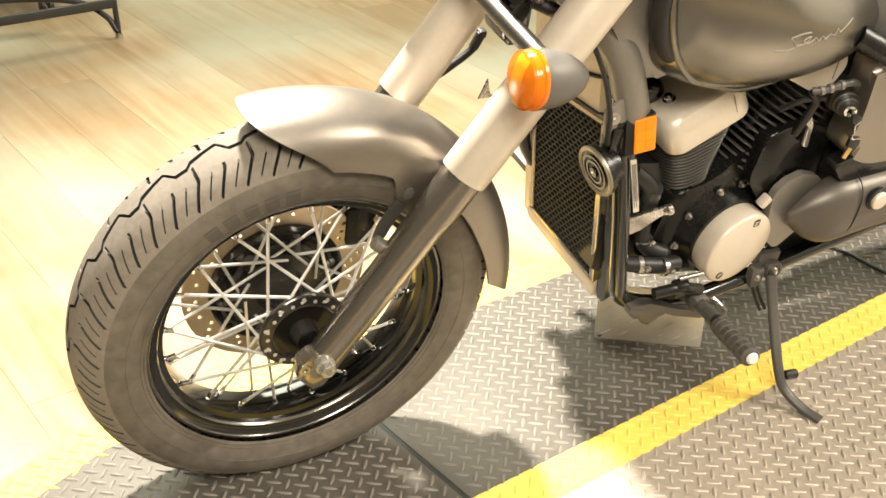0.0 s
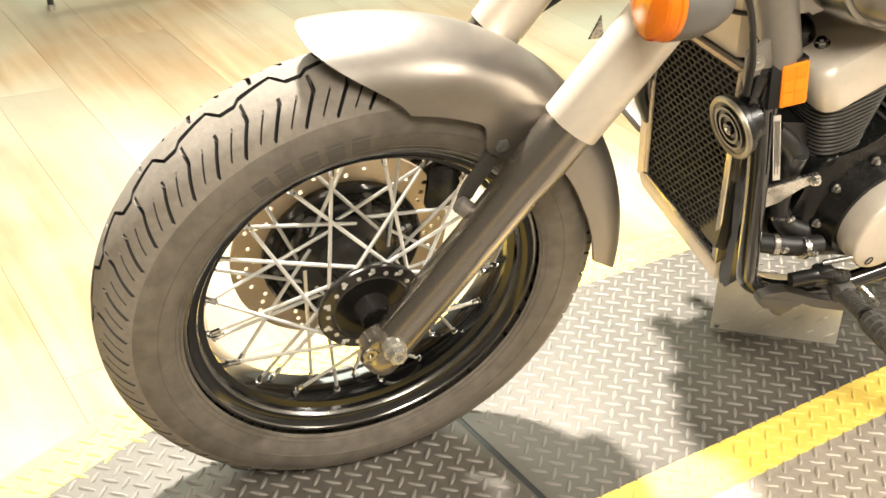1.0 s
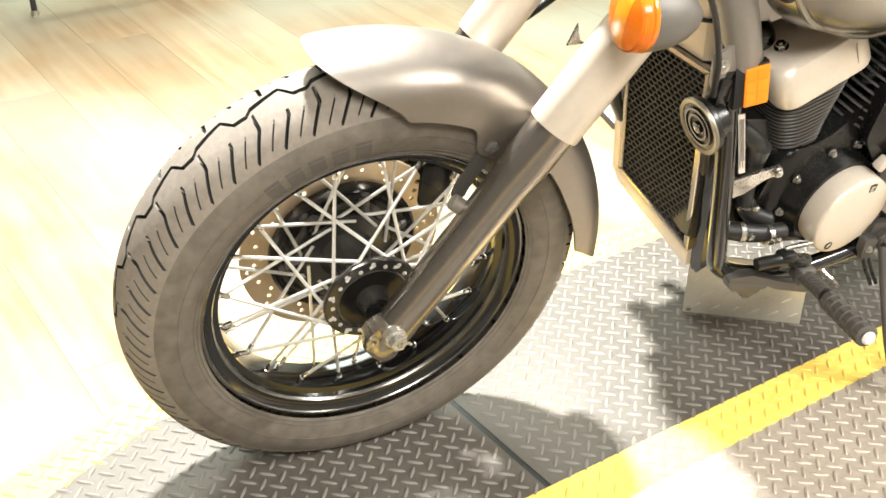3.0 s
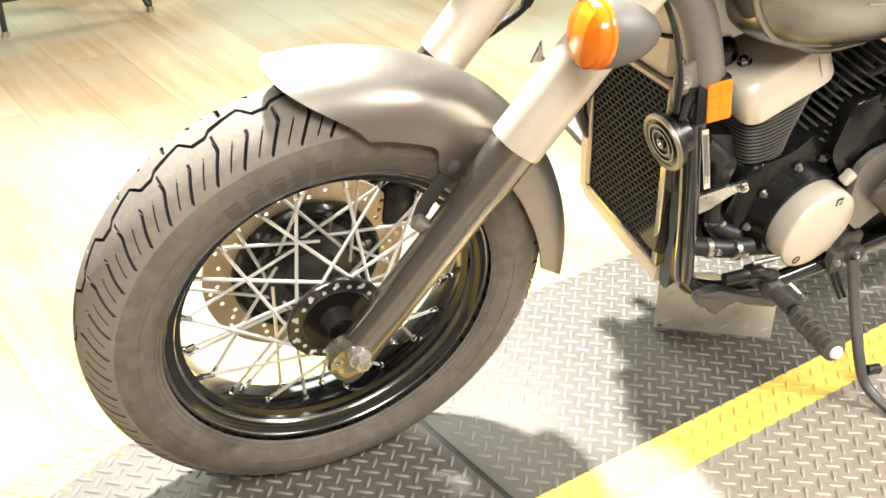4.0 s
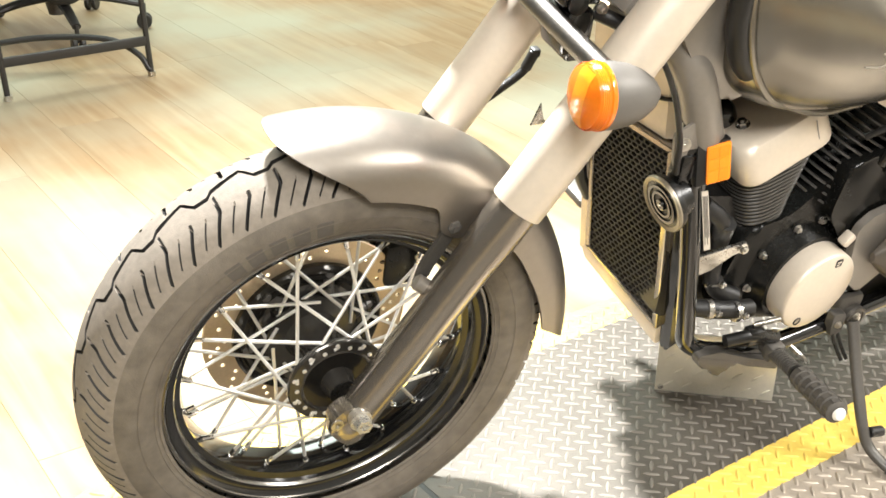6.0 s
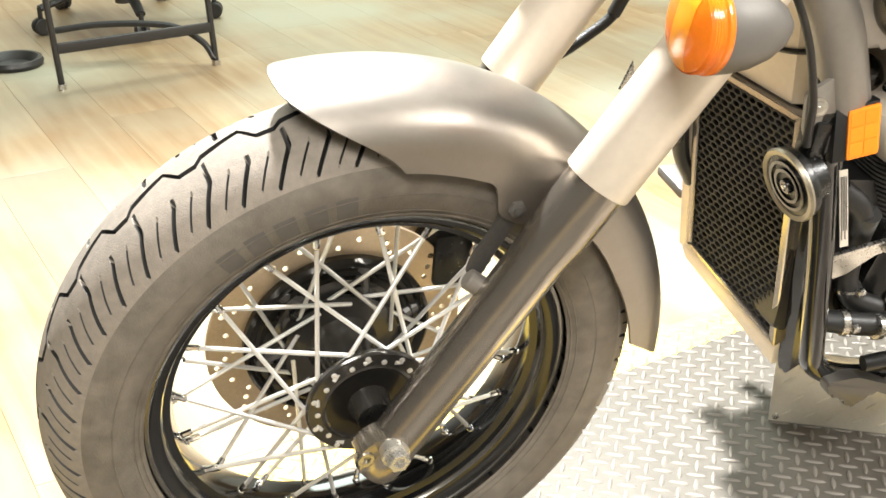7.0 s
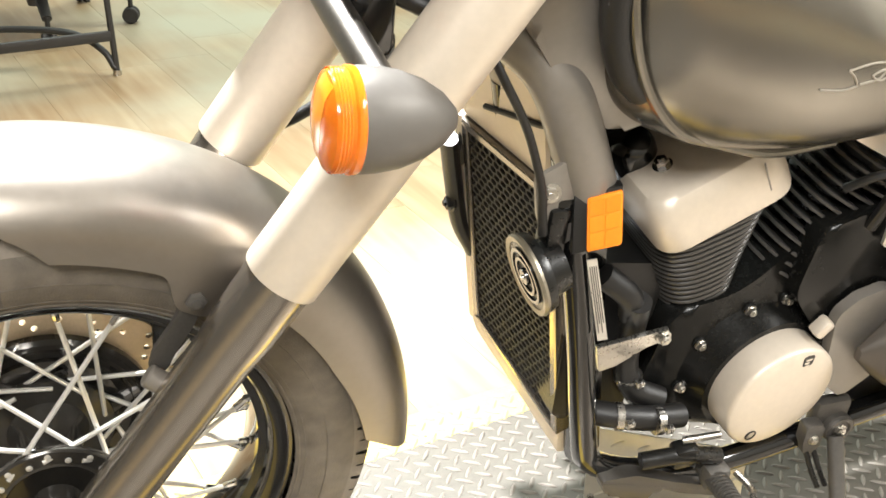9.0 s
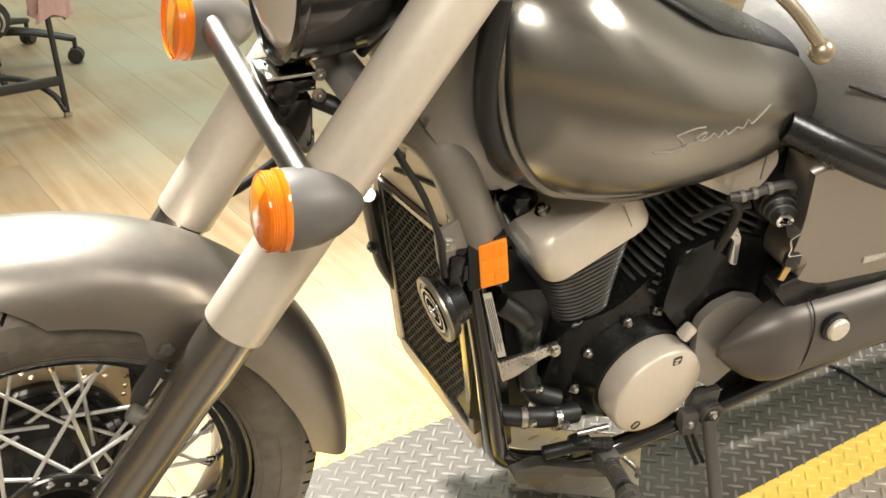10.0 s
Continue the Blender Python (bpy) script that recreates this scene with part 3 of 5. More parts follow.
def fork_leg(v):
    o = FORK_A + V((0, v, 0))
    bm = bmesh.new()
    lathe(bm, [(0.012, -0.012), (0.022, -0.009), (0.0262, 0.0), (0.0270, 0.02), (0.0275, 0.20), (0.0285, 0.29), (0.0310, 0.32), (0.0315, LEN + 0.06)], o, FORK_DIR, 40)
    side = -1 if v < 0 else 1
    leg = part("fork_leg", bm, leg_grey, bike, "satin dark grey lower fork leg")
    bm = bmesh.new()
    outline = rounded([(-0.031, 0.302), (-0.012, 0.287), (0.012, 0.300), (0.014, 0.326), (-0.008, 0.330), (-0.026, 0.318)], 0.010)
    slab(bm, outline, 0.026, lambda a, b, c: V((a, v + side * (c - 0.008), b)), 0.004)
    part("axle_lug", bm, leg_grey, leg)
    bm = bmesh.new()
    lathe(bm, [(0.0085, 0.0), (0.0085, 0.003), (0.005, 0.003), (0.005, 0.001)], (-0.023, v + side * 0.017, 0.305), (0, side, 0), 20)
    part("pinch_bolt", bm, steel, leg, "small zinc pinch bolt")
    bm = bmesh.new()
    lathe(bm, [(0.0145, 0.018), (0.0150, 0.028), (0.0150, 0.030)], (0.005, v, 0.314), (0, side, 0), 28)
    lathe(bm, [(0.0125, 0.030), (0.0125, 0.040), (0.0115, 0.042), (0.006, 0.042), (0.006, 0.036)], (0.005, v, 0.314), (0, side, 0), 6)
    part("axle_nut", bm, silver_label, leg, "hexagonal axle nut")
    top = FORK_B + V((0, v, 0))
    bm = bmesh.new()
    L2 = 0.47
    lathe(bm, [(0.0318, 0.0), (0.0345, 0.0005), (0.0350, 0.002), (0.0352, L2), (0.0335, L2 + 0.006), (0.02, L2 + 0.008)], top, FORK_DIR, 56)
    part("fork_cover", bm, champagne, bike, "smooth champagne painted upper fork cover")
    return leg


leg_left = fork_leg(-0.107)
fork_leg(0.108)


def clamp(t, size, name):
    o = FORK_B + FORK_DIR * t
    s = FORK_DIR.cross(V((0, 1, 0))).normalized()
    m = Matrix(((s.x, 0, FORK_DIR.x, o.x), (s.y, 1, FORK_DIR.y, o.y), (s.z, 0, FORK_DIR.z, o.z), (0, 0, 0, 1)))
    return part(name, box(bmesh.new(), (0.0, 0.0, 0.0), size, 0.008, m), panel_grey, bike, "cast fork yoke")


clamp(0.275, (0.050, 0.15, 0.03), "lower_yoke")
clamp(0.455, (0.075, 0.17, 0.03), "upper_yoke")

# front fender
stay_grey = shader("forged_stay", (0.080, 0.074, 0.066), 0.45, 0.3, 0.15, 70)


def fender_mesh():
    bm = bmesh.new()
    n, m = 36, 72

    def at(s, t, inner):
        a0, a1 = -3 + 8 * abs(s) ** 3, 103.4 - 17 * abs(s) ** 2.3
        q = a0 + (a1 - a0) * t
        crown = 0.3640 + 0.007 * max(0.0, (q - 72) / 30) ** 2 - 0.004 * math.sin(math.pi * t)
        edge = 0.2900 + 0.012 * max(0.0, (25 - q) / 25) + 0.006 * max(0.0, min(1.0, (q - 70) / 20))
        k = math.cos(math.pi * s / 2)
        r = edge + (crown - edge) * max(k, 0.0) ** 0.74 - 0.032 * math.exp(-((q - 60) / 6.0) ** 4) * abs(s) ** 10
        v = 0.0800 * math.copysign(abs(math.sin(math.pi * s / 2)) ** 0.96, s)
        v *= 1 - 0.03 * max(0.0, (q - 70) / 37) ** 2
        if inner:
            r, v = r - 0.003 * (0.3 + 0.7 * k), v * 0.965
        return polar(r, q, v)

    loops = []
    for j in range(m + 1):
        t = j / m
        loops.append([at(-1 + 2 * i / n, t, False) for i in range(n + 1)] + [at(1 - 2 * i / n, t, True) for i in range(n + 1)])
    return rings(bm, loops)


fender = part("front_fender", fender_mesh(), taupe, bike, "satin taupe metal front fender with a pointed front", 50)
for side in (-1, 1):
    bm = bmesh.new()
    hex_bolt(bm, (0.134, side * 0.0770, 0.557), (0, side, 0), 0.0095, 0.007)
    part("bolt", bm, bracket_grey, fender)
    bm = bmesh.new()
    outline = rounded([(0.124, 0.558), (0.144, 0.558), (0.134, 0.530), (0.113, 0.494), (0.107, 0.476), (0.090, 0.480), (0.096, 0.504), (0.115, 0.533)], 0.008)
    slab(bm, outline, 0.006, lambda a, b, c: V((a, side * (0.070 + c), b)), 0.002)
    part("fender_stay", bm, stay_grey, fender, "dark forged fender stay")
bm = bmesh.new()
rod(bm, (0.088, -0.082, 0.484), (0.118, -0.094, 0.462), 0.011, 0.011, 18, 0.002)
part("stay_clamp", bm, panel_grey, leg_left)

# brake caliper behind the wheel, on the other leg
bm = bmesh.new()
box(bm, (0.136, 0.076, 0.398), (0.055, 0.05, 0.075), 0.012)
box(bm, (0.146, 0.090, 0.438), (0.05, 0.035, 0.05), 0.008)
part("brake_caliper", bm, black_satin, bike, "black brake caliper")
bm = bmesh.new()
rod(bm, (0.150, 0.060, 0.415), (0.178, 0.060, 0.385), 0.008, 0.008, 12, 0.001)
box(bm, (0.160, 0.066, 0.400), (0.020, 0.012, 0.030), 0.003)
part("caliper_pin", bm, steel, bike, "bright zinc caliper pin")

# brake hose beside the far fork cover
bm = bmesh.new()
HOSE = [(0.215, 0.150, 0.575), (0.260, 0.125, 0.601), (0.301, 0.125, 0.624), (0.329, 0.125, 0.646), (0.340, 0.125, 0.671)]
tube(bm, HOSE, 0.0062, 12)
hose = part("brake_hose", bm, black_plastic, bike, "black brake hose under the signal bar")
bm = bmesh.new()
rod(bm, HOSE[-2], HOSE[-1], 0.0078, 0.0078, 14, 0.001)
box(bm, HOSE[-1], (0.012, 0.014, 0.012), 0.002)
part("hose_union", bm, stand_black, hose)

# headlight
HEAD = V((0.292, 0, 0.938))
AIM = V((-1, 0, 0.06)).normalized()
bm = bmesh.new()
lathe(bm, [(0.02, -0.120), (0.060, -0.108), (0.082, -0.075), (0.090, -0.03), (0.0915, 0.0), (0.0915, 0.010), (0.085, 0.011), (0.085, -0.005)], HEAD, AIM, 56)
headlight = part("headlight", bm, black_gloss, bike, "round black headlight under the bars")
bm = bmesh.new()
lathe(bm, [(0.083, 0.002), (0.075, 0.014), (0.05, 0.024), (0.02, 0.029), (0.0, 0.030)], HEAD, AIM, 48, False)
part("lens", bm, lamp_glass, headlight, "clear headlight lens")
bm = bmesh.new()
lathe(bm, [(0.083, 0.000), (0.07, -0.02), (0.04, -0.045), (0.0, -0.055)], HEAD, AIM, 40, False)
part("reflector", bm, chrome, headlight)
bm = bmesh.new()
lathe(bm, [(0.0925, 0.004), (0.094, 0.008), (0.0935, 0.014), (0.087, 0.016), (0.085, 0.010)], HEAD, AIM, 56)
part("lens_ring", bm, black_gloss, headlight)
bm = bmesh.new()
box(bm, (0.290, -0.012, 0.784), (0.042, 0.062, 0.062), 0.010)
box(bm, (0.300, -0.012, 0.756), (0.030, 0.040, 0.030), 0.005)
box(bm, (0.286, -0.012, 0.829), (0.052, 0.060, 0.014), 0.003)
mount = part("headlight_mount", bm, black_gloss, bike, "black headlight mounting block")
bm = bmesh.new()
box(bm, (0.284, -0.030, 0.846), (0.050, 0.040, 0.004), 0.001)
part("chrome_strip", bm, chrome, mount)
bm = bmesh.new()
lathe(bm, [(0.013, 0.0), (0.013, 0.004), (0.004, 0.008)], (0.278, -0.044, 0.826), LEFT, 20)
part("adjuster", bm, black_satin, mount)
for w in (0.842, 0.818):
    bm = bmesh.new()
    hex_bolt(bm, (0.3135, -0.043, w), LEFT, 0.0055, 0.008)
    part("mount_bolt", bm, steel, mount)
bm = bmesh.new()
lathe(bm, [(0.009, 0.0), (0.009, 0.006), (0.007, 0.006), (0.007, 0.003)], (0.300, -0.033, 0.768), LEFT, 20)
part("mount_ring", bm, chrome, mount)
bm = bmesh.new()
tube(bm, [(0.312, -0.03, 0.808), (0.335, -0.045, 0.800), (0.360, -0.05, 0.788)], 0.010)
tube(bm, [(0.36, 0.02, 0.86), (0.40, -0.02, 0.88), (0.42, -0.05, 0.93)], 0.007)
tube(bm, [(0.37, -0.01, 0.84), (0.40, -0.03, 0.90), (0.40, -0.03, 0.99)], 0.006)
part("wiring", bm, black_plastic, mount, "black wiring behind the headlight")

# turn signals on their bar
bm = bmesh.new()
tube(bm, [(0.262, -0.155, 0.792), (0.252, 0.150, 0.814)], 0.0140, 20, 1)
bar = part("signal_bar", bm, satin_chrome, bike, "dull chromed turn signal bar")


def turn_signal(v, base):
    o, k2 = base, 0.84 if v < 0 else 0.48
    aim = V((1, -0.04 if v < 0 else 0.03, -0.06 if v < 0 else -0.12)).normalized()
    bm = bmesh.new()
    lathe(bm, [(0.0410, 0.0), (0.0415, 0.004), (0.0410, 0.016), (0.0382, 0.034), (0.031, 0.054), (0.021, 0.070), (0.009, 0.081), (0.001, 0.084)], o, aim, 48)
    body = part("turn_signal", bm, signal_grey, bike, "bullet shaped turn signal with an amber lens")
    bm = bmesh.new()
    lathe(bm, [(0.0400, 0.002), (0.0420, -0.002 * k2), (0.0420, -0.007 * k2), (0.0400, -0.009 * k2), (0.0400, -0.020 * k2), (0.0380, -0.026 * k2), (0.027, -0.032 * k2), (0.012, -0.034 * k2), (0.001, -0.035 * k2)], o, aim, 48)
    part("signal_lens", bm, amber, body, "translucent amber lens")
    dome = [(0.0400, -0.020 * k2), (0.0380, -0.026 * k2), (0.027, -0.032 * k2), (0.012, -0.034 * k2), (0.0, -0.0352 * k2)]
    s, t, a = basis(aim)

    def on_dome(x, y):
        r = min(math.hypot(x, y), 0.0395)
        (r0, h0), (r1, h1) = next((p, q) for p, q in zip(dome, dome[1:]) if q[0] <= r <= p[0])
        return o + s * x + t * y + a * (h0 + (h1 - h0) * (r0 - r) / (r0 - r1) - 0.0004)

    for x0, x1, y0, y1 in ((-0.014, 0.013, -0.036, 0.036),):
        bm = bmesh.new()
        n = 16
        grid = [[bm.verts.new(on_dome(x0 + (x1 - x0) * i / 8, y0 + (y1 - y0) * j / n)) for j in range(n + 1)] for i in range(9)]
        for i in range(8):
            for j in range(n):
                bm.faces.new((grid[i][j], grid[i][j + 1], grid[i + 1][j + 1], grid[i + 1][j]))
        part("lens_facet", bm, amber_light, body, "yellow-orange facet of the lens")
    bm = bmesh.new()
    for k in range(4):
        lathe(bm, [(0.0400, -0.010 - 0.003 * k * k2), (0.0406, -0.0112 - 0.003 * k * k2), (0.0400, -0.0124 - 0.003 * k * k2)], o, aim, 40, False)
    part("lens_rib", bm, amber, body)
    bm = bmesh.new()
    rod(bm, o + aim * 0.022, V((0.258, o.y * 0.82, 0.796 if v < 0 else 0.814)), 0.016, 0.0135, 16)
    part("signal_stem", bm, black_satin, body)
    if v < 0:
        body.matrix_basis = Matrix.Translation(o) @ Matrix.Scale(0.93, 4) @ Matrix.Translation(-o)


turn_signal(-1, V((0.231, -0.186, 0.788)))
turn_signal(1, V((0.229, 0.172, 0.806)))

# ---- radiator, down tubes and horn ----
def rad(a, b, c):
    """Radiator face: a to the bike's right, b up from its foot, c forward."""
    return V((0.528 - 0.17 * b - 0.235 * (a - 0.05) - c * 0.96, a - c * 0.22, 0.285 + b * 0.985 - c * 0.17))


R_L, R_R, R_B, R_T = -0.022, 0.118, -0.040, 0.295


def low(a):
    """The guard's slanting lower edge."""
    return 0.024 - 0.38 * (R_R - 0.006 - a)


bm = bmesh.new()
slab(bm, [(R_L - 0.012, low(R_L) - 0.02), (R_R + 0.012, low(R_R) - 0.01), (R_R + 0.012, R_T + 0.012), (R_L - 0.012, R_T + 0.012)], 0.034, lambda a, b, c: rad(a, b, c - 0.045))
radiator = part("radiator", bm, mesh_black, bike, "black radiator behind a honeycomb guard")
bm = bmesh.new()
t = 0.010
outer = [(R_L - t, low(R_L) - t * 1.2), (R_R + t, low(R_R) - t * 0.5), (R_R + t, R_T + t), (R_L - t, R_T + t)]
inner = [(R_L, low(R_L)), (R_R, low(R_R)), (R_R, R_T), (R_L, R_T)]
for i in range(4):
    j = (i + 1) % 4
    slab(bm, [outer[i], outer[j], inner[j], inner[i]], 0.012, lambda a, b, c: rad(a, b, c - 0.004), 0.0015, 1)
part("guard_frame", bm, leg_grey, radiator, "bronze-grey guard frame")


def honeycomb():
    """A net of six-sided cells with real bars."""
    verts, faces = [], []
    cw, rows_h = 0.0116, 0.0088
    thick, depth = 0.0014, 0.006
    points, links = {}, set()

    def key(a, b):
        return (round(a * 1e5), round(b * 1e5))

    j = 0
    b = R_B
    while b < R_T - 0.003:
        a = R_L + (cw / 2 if j % 2 else 0.0)
        while a < R_R - 0.003:
            corners = [(a + cw / 2 * x, b + y * rows_h) for x, y in ((-1, -0.33), (0, -0.62), (1, -0.33), (1, 0.33), (0, 0.62), (-1, 0.33))]
            for i in range(6):
                p, q = corners[i], corners[(i + 1) % 6]
                k = tuple(sorted((key(*p), key(*q))))
                if k not in links:
                    links.add(k)
                    points[k] = (p, q)
            a += cw
        b += rows_h * 0.95
        j += 1
    for k in sorted(links):
        p, q = points[k]
        if not all(R_L <= x <= R_R and low(x) - 0.007 <= y <= R_T for x, y in (p, q)):
            continue
        dx, dy = q[0] - p[0], q[1] - p[1]
        d = math.hypot(dx, dy)
        nx, ny = -dy / d * thick, dx / d * thick
        n = len(verts)
        for x, y in ((p[0] + nx, p[1] + ny), (q[0] + nx, q[1] + ny), (q[0] - nx, q[1] - ny), (p[0] - nx, p[1] - ny)):
            verts.append(tuple(rad(x, y, 0.004)))
            verts.append(tuple(rad(x, y, 0.004 - depth)))
        faces += [(n, n + 2, n + 4, n + 6), (n, n + 1, n + 3, n + 2), (n + 4, n + 5, n + 7, n + 6)]
    me = bpy.data.meshes.new("guard_mesh")
    me.from_pydata(verts, [], faces)
    me.materials.append(mesh_black)
    ob = new("guard_mesh", me)
    ob.parent = radiator
    return tagged(ob, "black honeycomb guard", "", "", "stuff")


honeycomb()
# shroud: a narrow taupe rail on the far side, a bevelled lip below, a black cheek on the near side
bm = bmesh.new()
slab(bm, rounded([(R_R + 0.011, low(R_R) - 0.010), (R_R + 0.024, low(R_R) - 0.020), (R_R + 0.024, R_T + 0.01), (R_R + 0.011, R_T + 0.01)], 0.004), 0.045, lambda a, b, c: rad(a, b, c - 0.040), 0.004)
part("shroud_rail", bm, champagne, radiator, "taupe shroud edge")
bm = bmesh.new()
slab(bm, [(R_R + 0.0105, low(R_R) - 0.0055), (R_R + 0.0235, low(R_R) - 0.0210), (R_R + 0.015, low(R_R) - 0.038), (R_L - 0.006, low(R_L) - 0.052), (R_L - 0.0095, low(R_L) - 0.0130)], 0.040, lambda a, b, c: rad(a, b, c - 0.036), 0.006)
part("shroud_lip", bm, champagne, radiator, "taupe lower shroud lip")
bm = bmesh.new()
slab(bm, rounded([(R_L - 0.0105, R_T + 0.01), (R_L - 0.0098, low(R_L) - 0.048), (R_L - 0.018, low(R_L) - 0.060), (R_L - 0.030, low(R_L) - 0.048), (R_L - 0.034, R_T + 0.01)], 0.012), 0.036, lambda a, b, c: rad(a, b, c - 0.040), 0.010, 4)
part("shroud_cheek", bm, black_gloss, radiator, "black side shroud")
bm = bmesh.new()
slab(bm, rounded([(R_L - 0.022, R_T + 0.012), (R_R + 0.02, R_T + 0.012), (R_R + 0.0, R_T + 0.150), (R_L - 0.005, R_T + 0.170)], 0.012), 0.030, lambda a, b, c: rad(a, b, c - 0.040), 0.006)
part("upper_shroud", bm, champagne, radiator, "taupe panel above the radiator")
bm = bmesh.new()
slab(bm, [(0.133, 0.307), (-0.009, 0.307), (-0.009, 0.460), (0.133, 0.460)], 0.006, lambda a, b, c: rad(a, b, c - 0.006))
part("shroud_front", bm, champagne, radiator)


def wing(a, b, c):
    return rad(a, b, c - 0.006 - 0.7 * (-0.009 - a))


bm = bmesh.new()
slab(bm, [(-0.0092, 0.307), (-0.042, 0.314), (-0.052, 0.340), (-0.048, 0.380), (-0.036, 0.460), (-0.0092, 0.460)], 0.006, wing)
part("shroud_wing", bm, champagne, radiator)
# thin dark tube drawn on the panel in place of a groove
bm = bmesh.new()
tube(bm, [rad(0.090, 0.339, 0.001), rad(0.034, 0.358, 0.001), rad(-0.008, 0.372, 0.001), wing(-0.029, 0.378, 0.007), wing(-0.046, 0.383, 0.007)], 0.0032)
part("shroud_groove", bm, black_plastic, radiator, "dark line standing for the groove across the panel")
bm = bmesh.new()
tube(bm, [(0.44, 0.128, 0.56), (0.455, 0.138, 0.50), (0.470, 0.140, 0.44), (0.49, 0.132, 0.40)], 0.013, flat=0.8)
part("hose", bm, black_plastic, radiator, "black hose beside the radiator")
bm = bmesh.new()
box(bm, (0.470, 0.140, 0.545), (0.03, 0.02, 0.05), 0.005)
part("shroud_clip", bm, black_plastic, radiator)
bm = bmesh.new()
hex_bolt(bm, (0.458, 0.135, 0.47), (-1, 0, 0), 0.008, 0.01)
part("clip_bolt", bm, black_plastic, radiator)


def down_tube(side):
    v = 0.100 * side
    bm = bmesh.new()
    tube(bm, [(0.470, v * 0.74, 0.66), (0.493, v * 0.80, 0.56), (0.517, v * 0.90, 0.44), (0.539, v, 0.312), (0.553, v, 0.272), (0.600, v, 0.243), (0.68, v, 0.224), (0.742, v * 0.97, 0.219), (0.842, v * 0.95, 0.2334), (0.925, v * 0.95, 0.2517), (1.12, v * 0.95, 0.292)], 0.0148, 18, 6)
    tube_ob = part("frame_tube", bm, black_gloss, bike, "black enamelled frame tube")
    bm = bmesh.new()
    tube(bm, [(0.496, v * 0.78, 0.628), (0.470, v * 0.76, 0.693), (0.454, v * 0.70, 0.729), (0.438, v * 0.56, 0.752), (0.414, v * 0.38, 0.770)], lambda q: 0.0265 - 0.001 * q, 24, 8)
    part("tube_sleeve", bm, panel_grey, tube_ob, "smooth dark grey sleeve over the frame tube")
    return tube_ob


frame_left = down_tube(-1)
down_tube(1)
R_TL, R_BL, R_BR = V((0.484, -0.100, 0.630)), V((0.485, -0.1155, 0.5805)), V((0.515, -0.1235, 0.591))
R_U, R_V = R_BR - R_BL, R_TL - R_BL
R_N = R_U.cross(R_V).normalized()
R_N = R_N if R_N.y < 0 else -R_N


def reflector_face(a, b, c):
    return R_BL + R_U * a + R_V * b + R_N * c


bm = bmesh.new()
slab(bm, [(-0.42, -0.02), (1.02, -0.03), (1.02, 1.05), (-0.36, 1.12)], 0.020, lambda a, b, c: reflector_face(a, b, c - 0.0205), 0.002)
holder = part("reflector_holder", bm, black_plastic, bike, "black holder with an amber side reflector")
bm = bmesh.new()
slab(bm, rounded([(0.0, 0.0), (1.0, 0.0), (1.0, 1.0), (0.0, 1.0)], 0.06), 0.004, reflector_face, 0.001)
side_reflector = part("side_reflector", bm, amber_reflector, holder, "amber reflector")
for a0, a1 in ((0.06, 0.48), (0.51, 0.94)):
    for b0, b1 in ((0.05, 0.34), (0.36, 0.64), (0.66, 0.95)):
        bm = bmesh.new()
        slab(bm, [(a0, b0), (a1, b0), (a1, b1), (a0, b1)], 0.0008, lambda a, b, c: reflector_face(a, b, c + 0.0041), 0.0003, 1)
        part("prism_tile", bm, amber_reflector, side_reflector)
def label_face(a, b, c):
    """Along the near frame tube, below the reflector."""
    return V((0.4975 + 0.026 * b + 0.011 * a, -0.0985 - 0.0095 * b - c, 0.556 - 0.098 * b))


bm = bmesh.new()
slab(bm, [(0, 0), (1, 0), (1, 1), (0, 1)], 0.0012, label_face)
label_ob = part("silver_label", bm, silver_label, frame_left, "silver warning label with worn print")
for k in range(4):
    bm = bmesh.new()
    slab(bm, [(0.15 + 0.2 * k, 0.08), (0.24 + 0.2 * k, 0.08), (0.24 + 0.2 * k, 0.9 - 0.12 * (k % 2)), (0.15 + 0.2 * k, 0.9 - 0.12 * (k % 2))], 0.0006, lambda a, b, c: label_face(a, b, c + 0.0012))
    part("print_bar", bm, grey_plastic, label_ob)

horn_tan = shader("dull_zinc", (0.30, 0.27, 0.21), 0.38, 0.8, 0.15, 80)

# horn on its bracket
HORN = V((0.442, -0.094, 0.544))
FACE = V((-0.96, -0.063, -0.273)).normalized()
bm = bmesh.new()
lathe(bm, [(0.018, -0.034), (0.027, -0.032), (0.030, -0.014), (0.038, -0.012), (0.0405, -0.006), (0.0405, 0.0), (0.038, 0.002), (0.0, 0.002)], HORN, FACE, 48)
horn = part("horn", bm, black_satin, bike, "round black horn with bright rings")
bm = bmesh.new()
lathe(bm, [(0.0410, -0.002), (0.0420, 0.001), (0.0405, 0.004), (0.0350, 0.003), (0.0340, 0.000)], HORN, FACE, 48)
part("horn_ring", bm, horn_tan, horn, "dull steel outer ring")
bm = bmesh.new()
for r in (0.027, 0.018):
    lathe(bm, [(r + 0.0022, 0.001), (r + 0.0018, 0.0045), (r - 0.0018, 0.0045), (r - 0.0022, 0.001)], HORN, FACE, 40)
lathe(bm, [(0.009, 0.001), (0.008, 0.006), (0.004, 0.0065), (0.0, 0.005)], HORN, FACE, 24)
part("horn_face", bm, black_gloss, horn)
bm = bmesh.new()
lathe(bm, [(0.0028, 0.006), (0.0024, 0.008), (0.0, 0.0082)], HORN, FACE, 12)
part("horn_stud", bm, steel, horn)
bm = bmesh.new()
box(bm, (0.462, -0.086, 0.590), (0.020, 0.028, 0.055), 0.004)
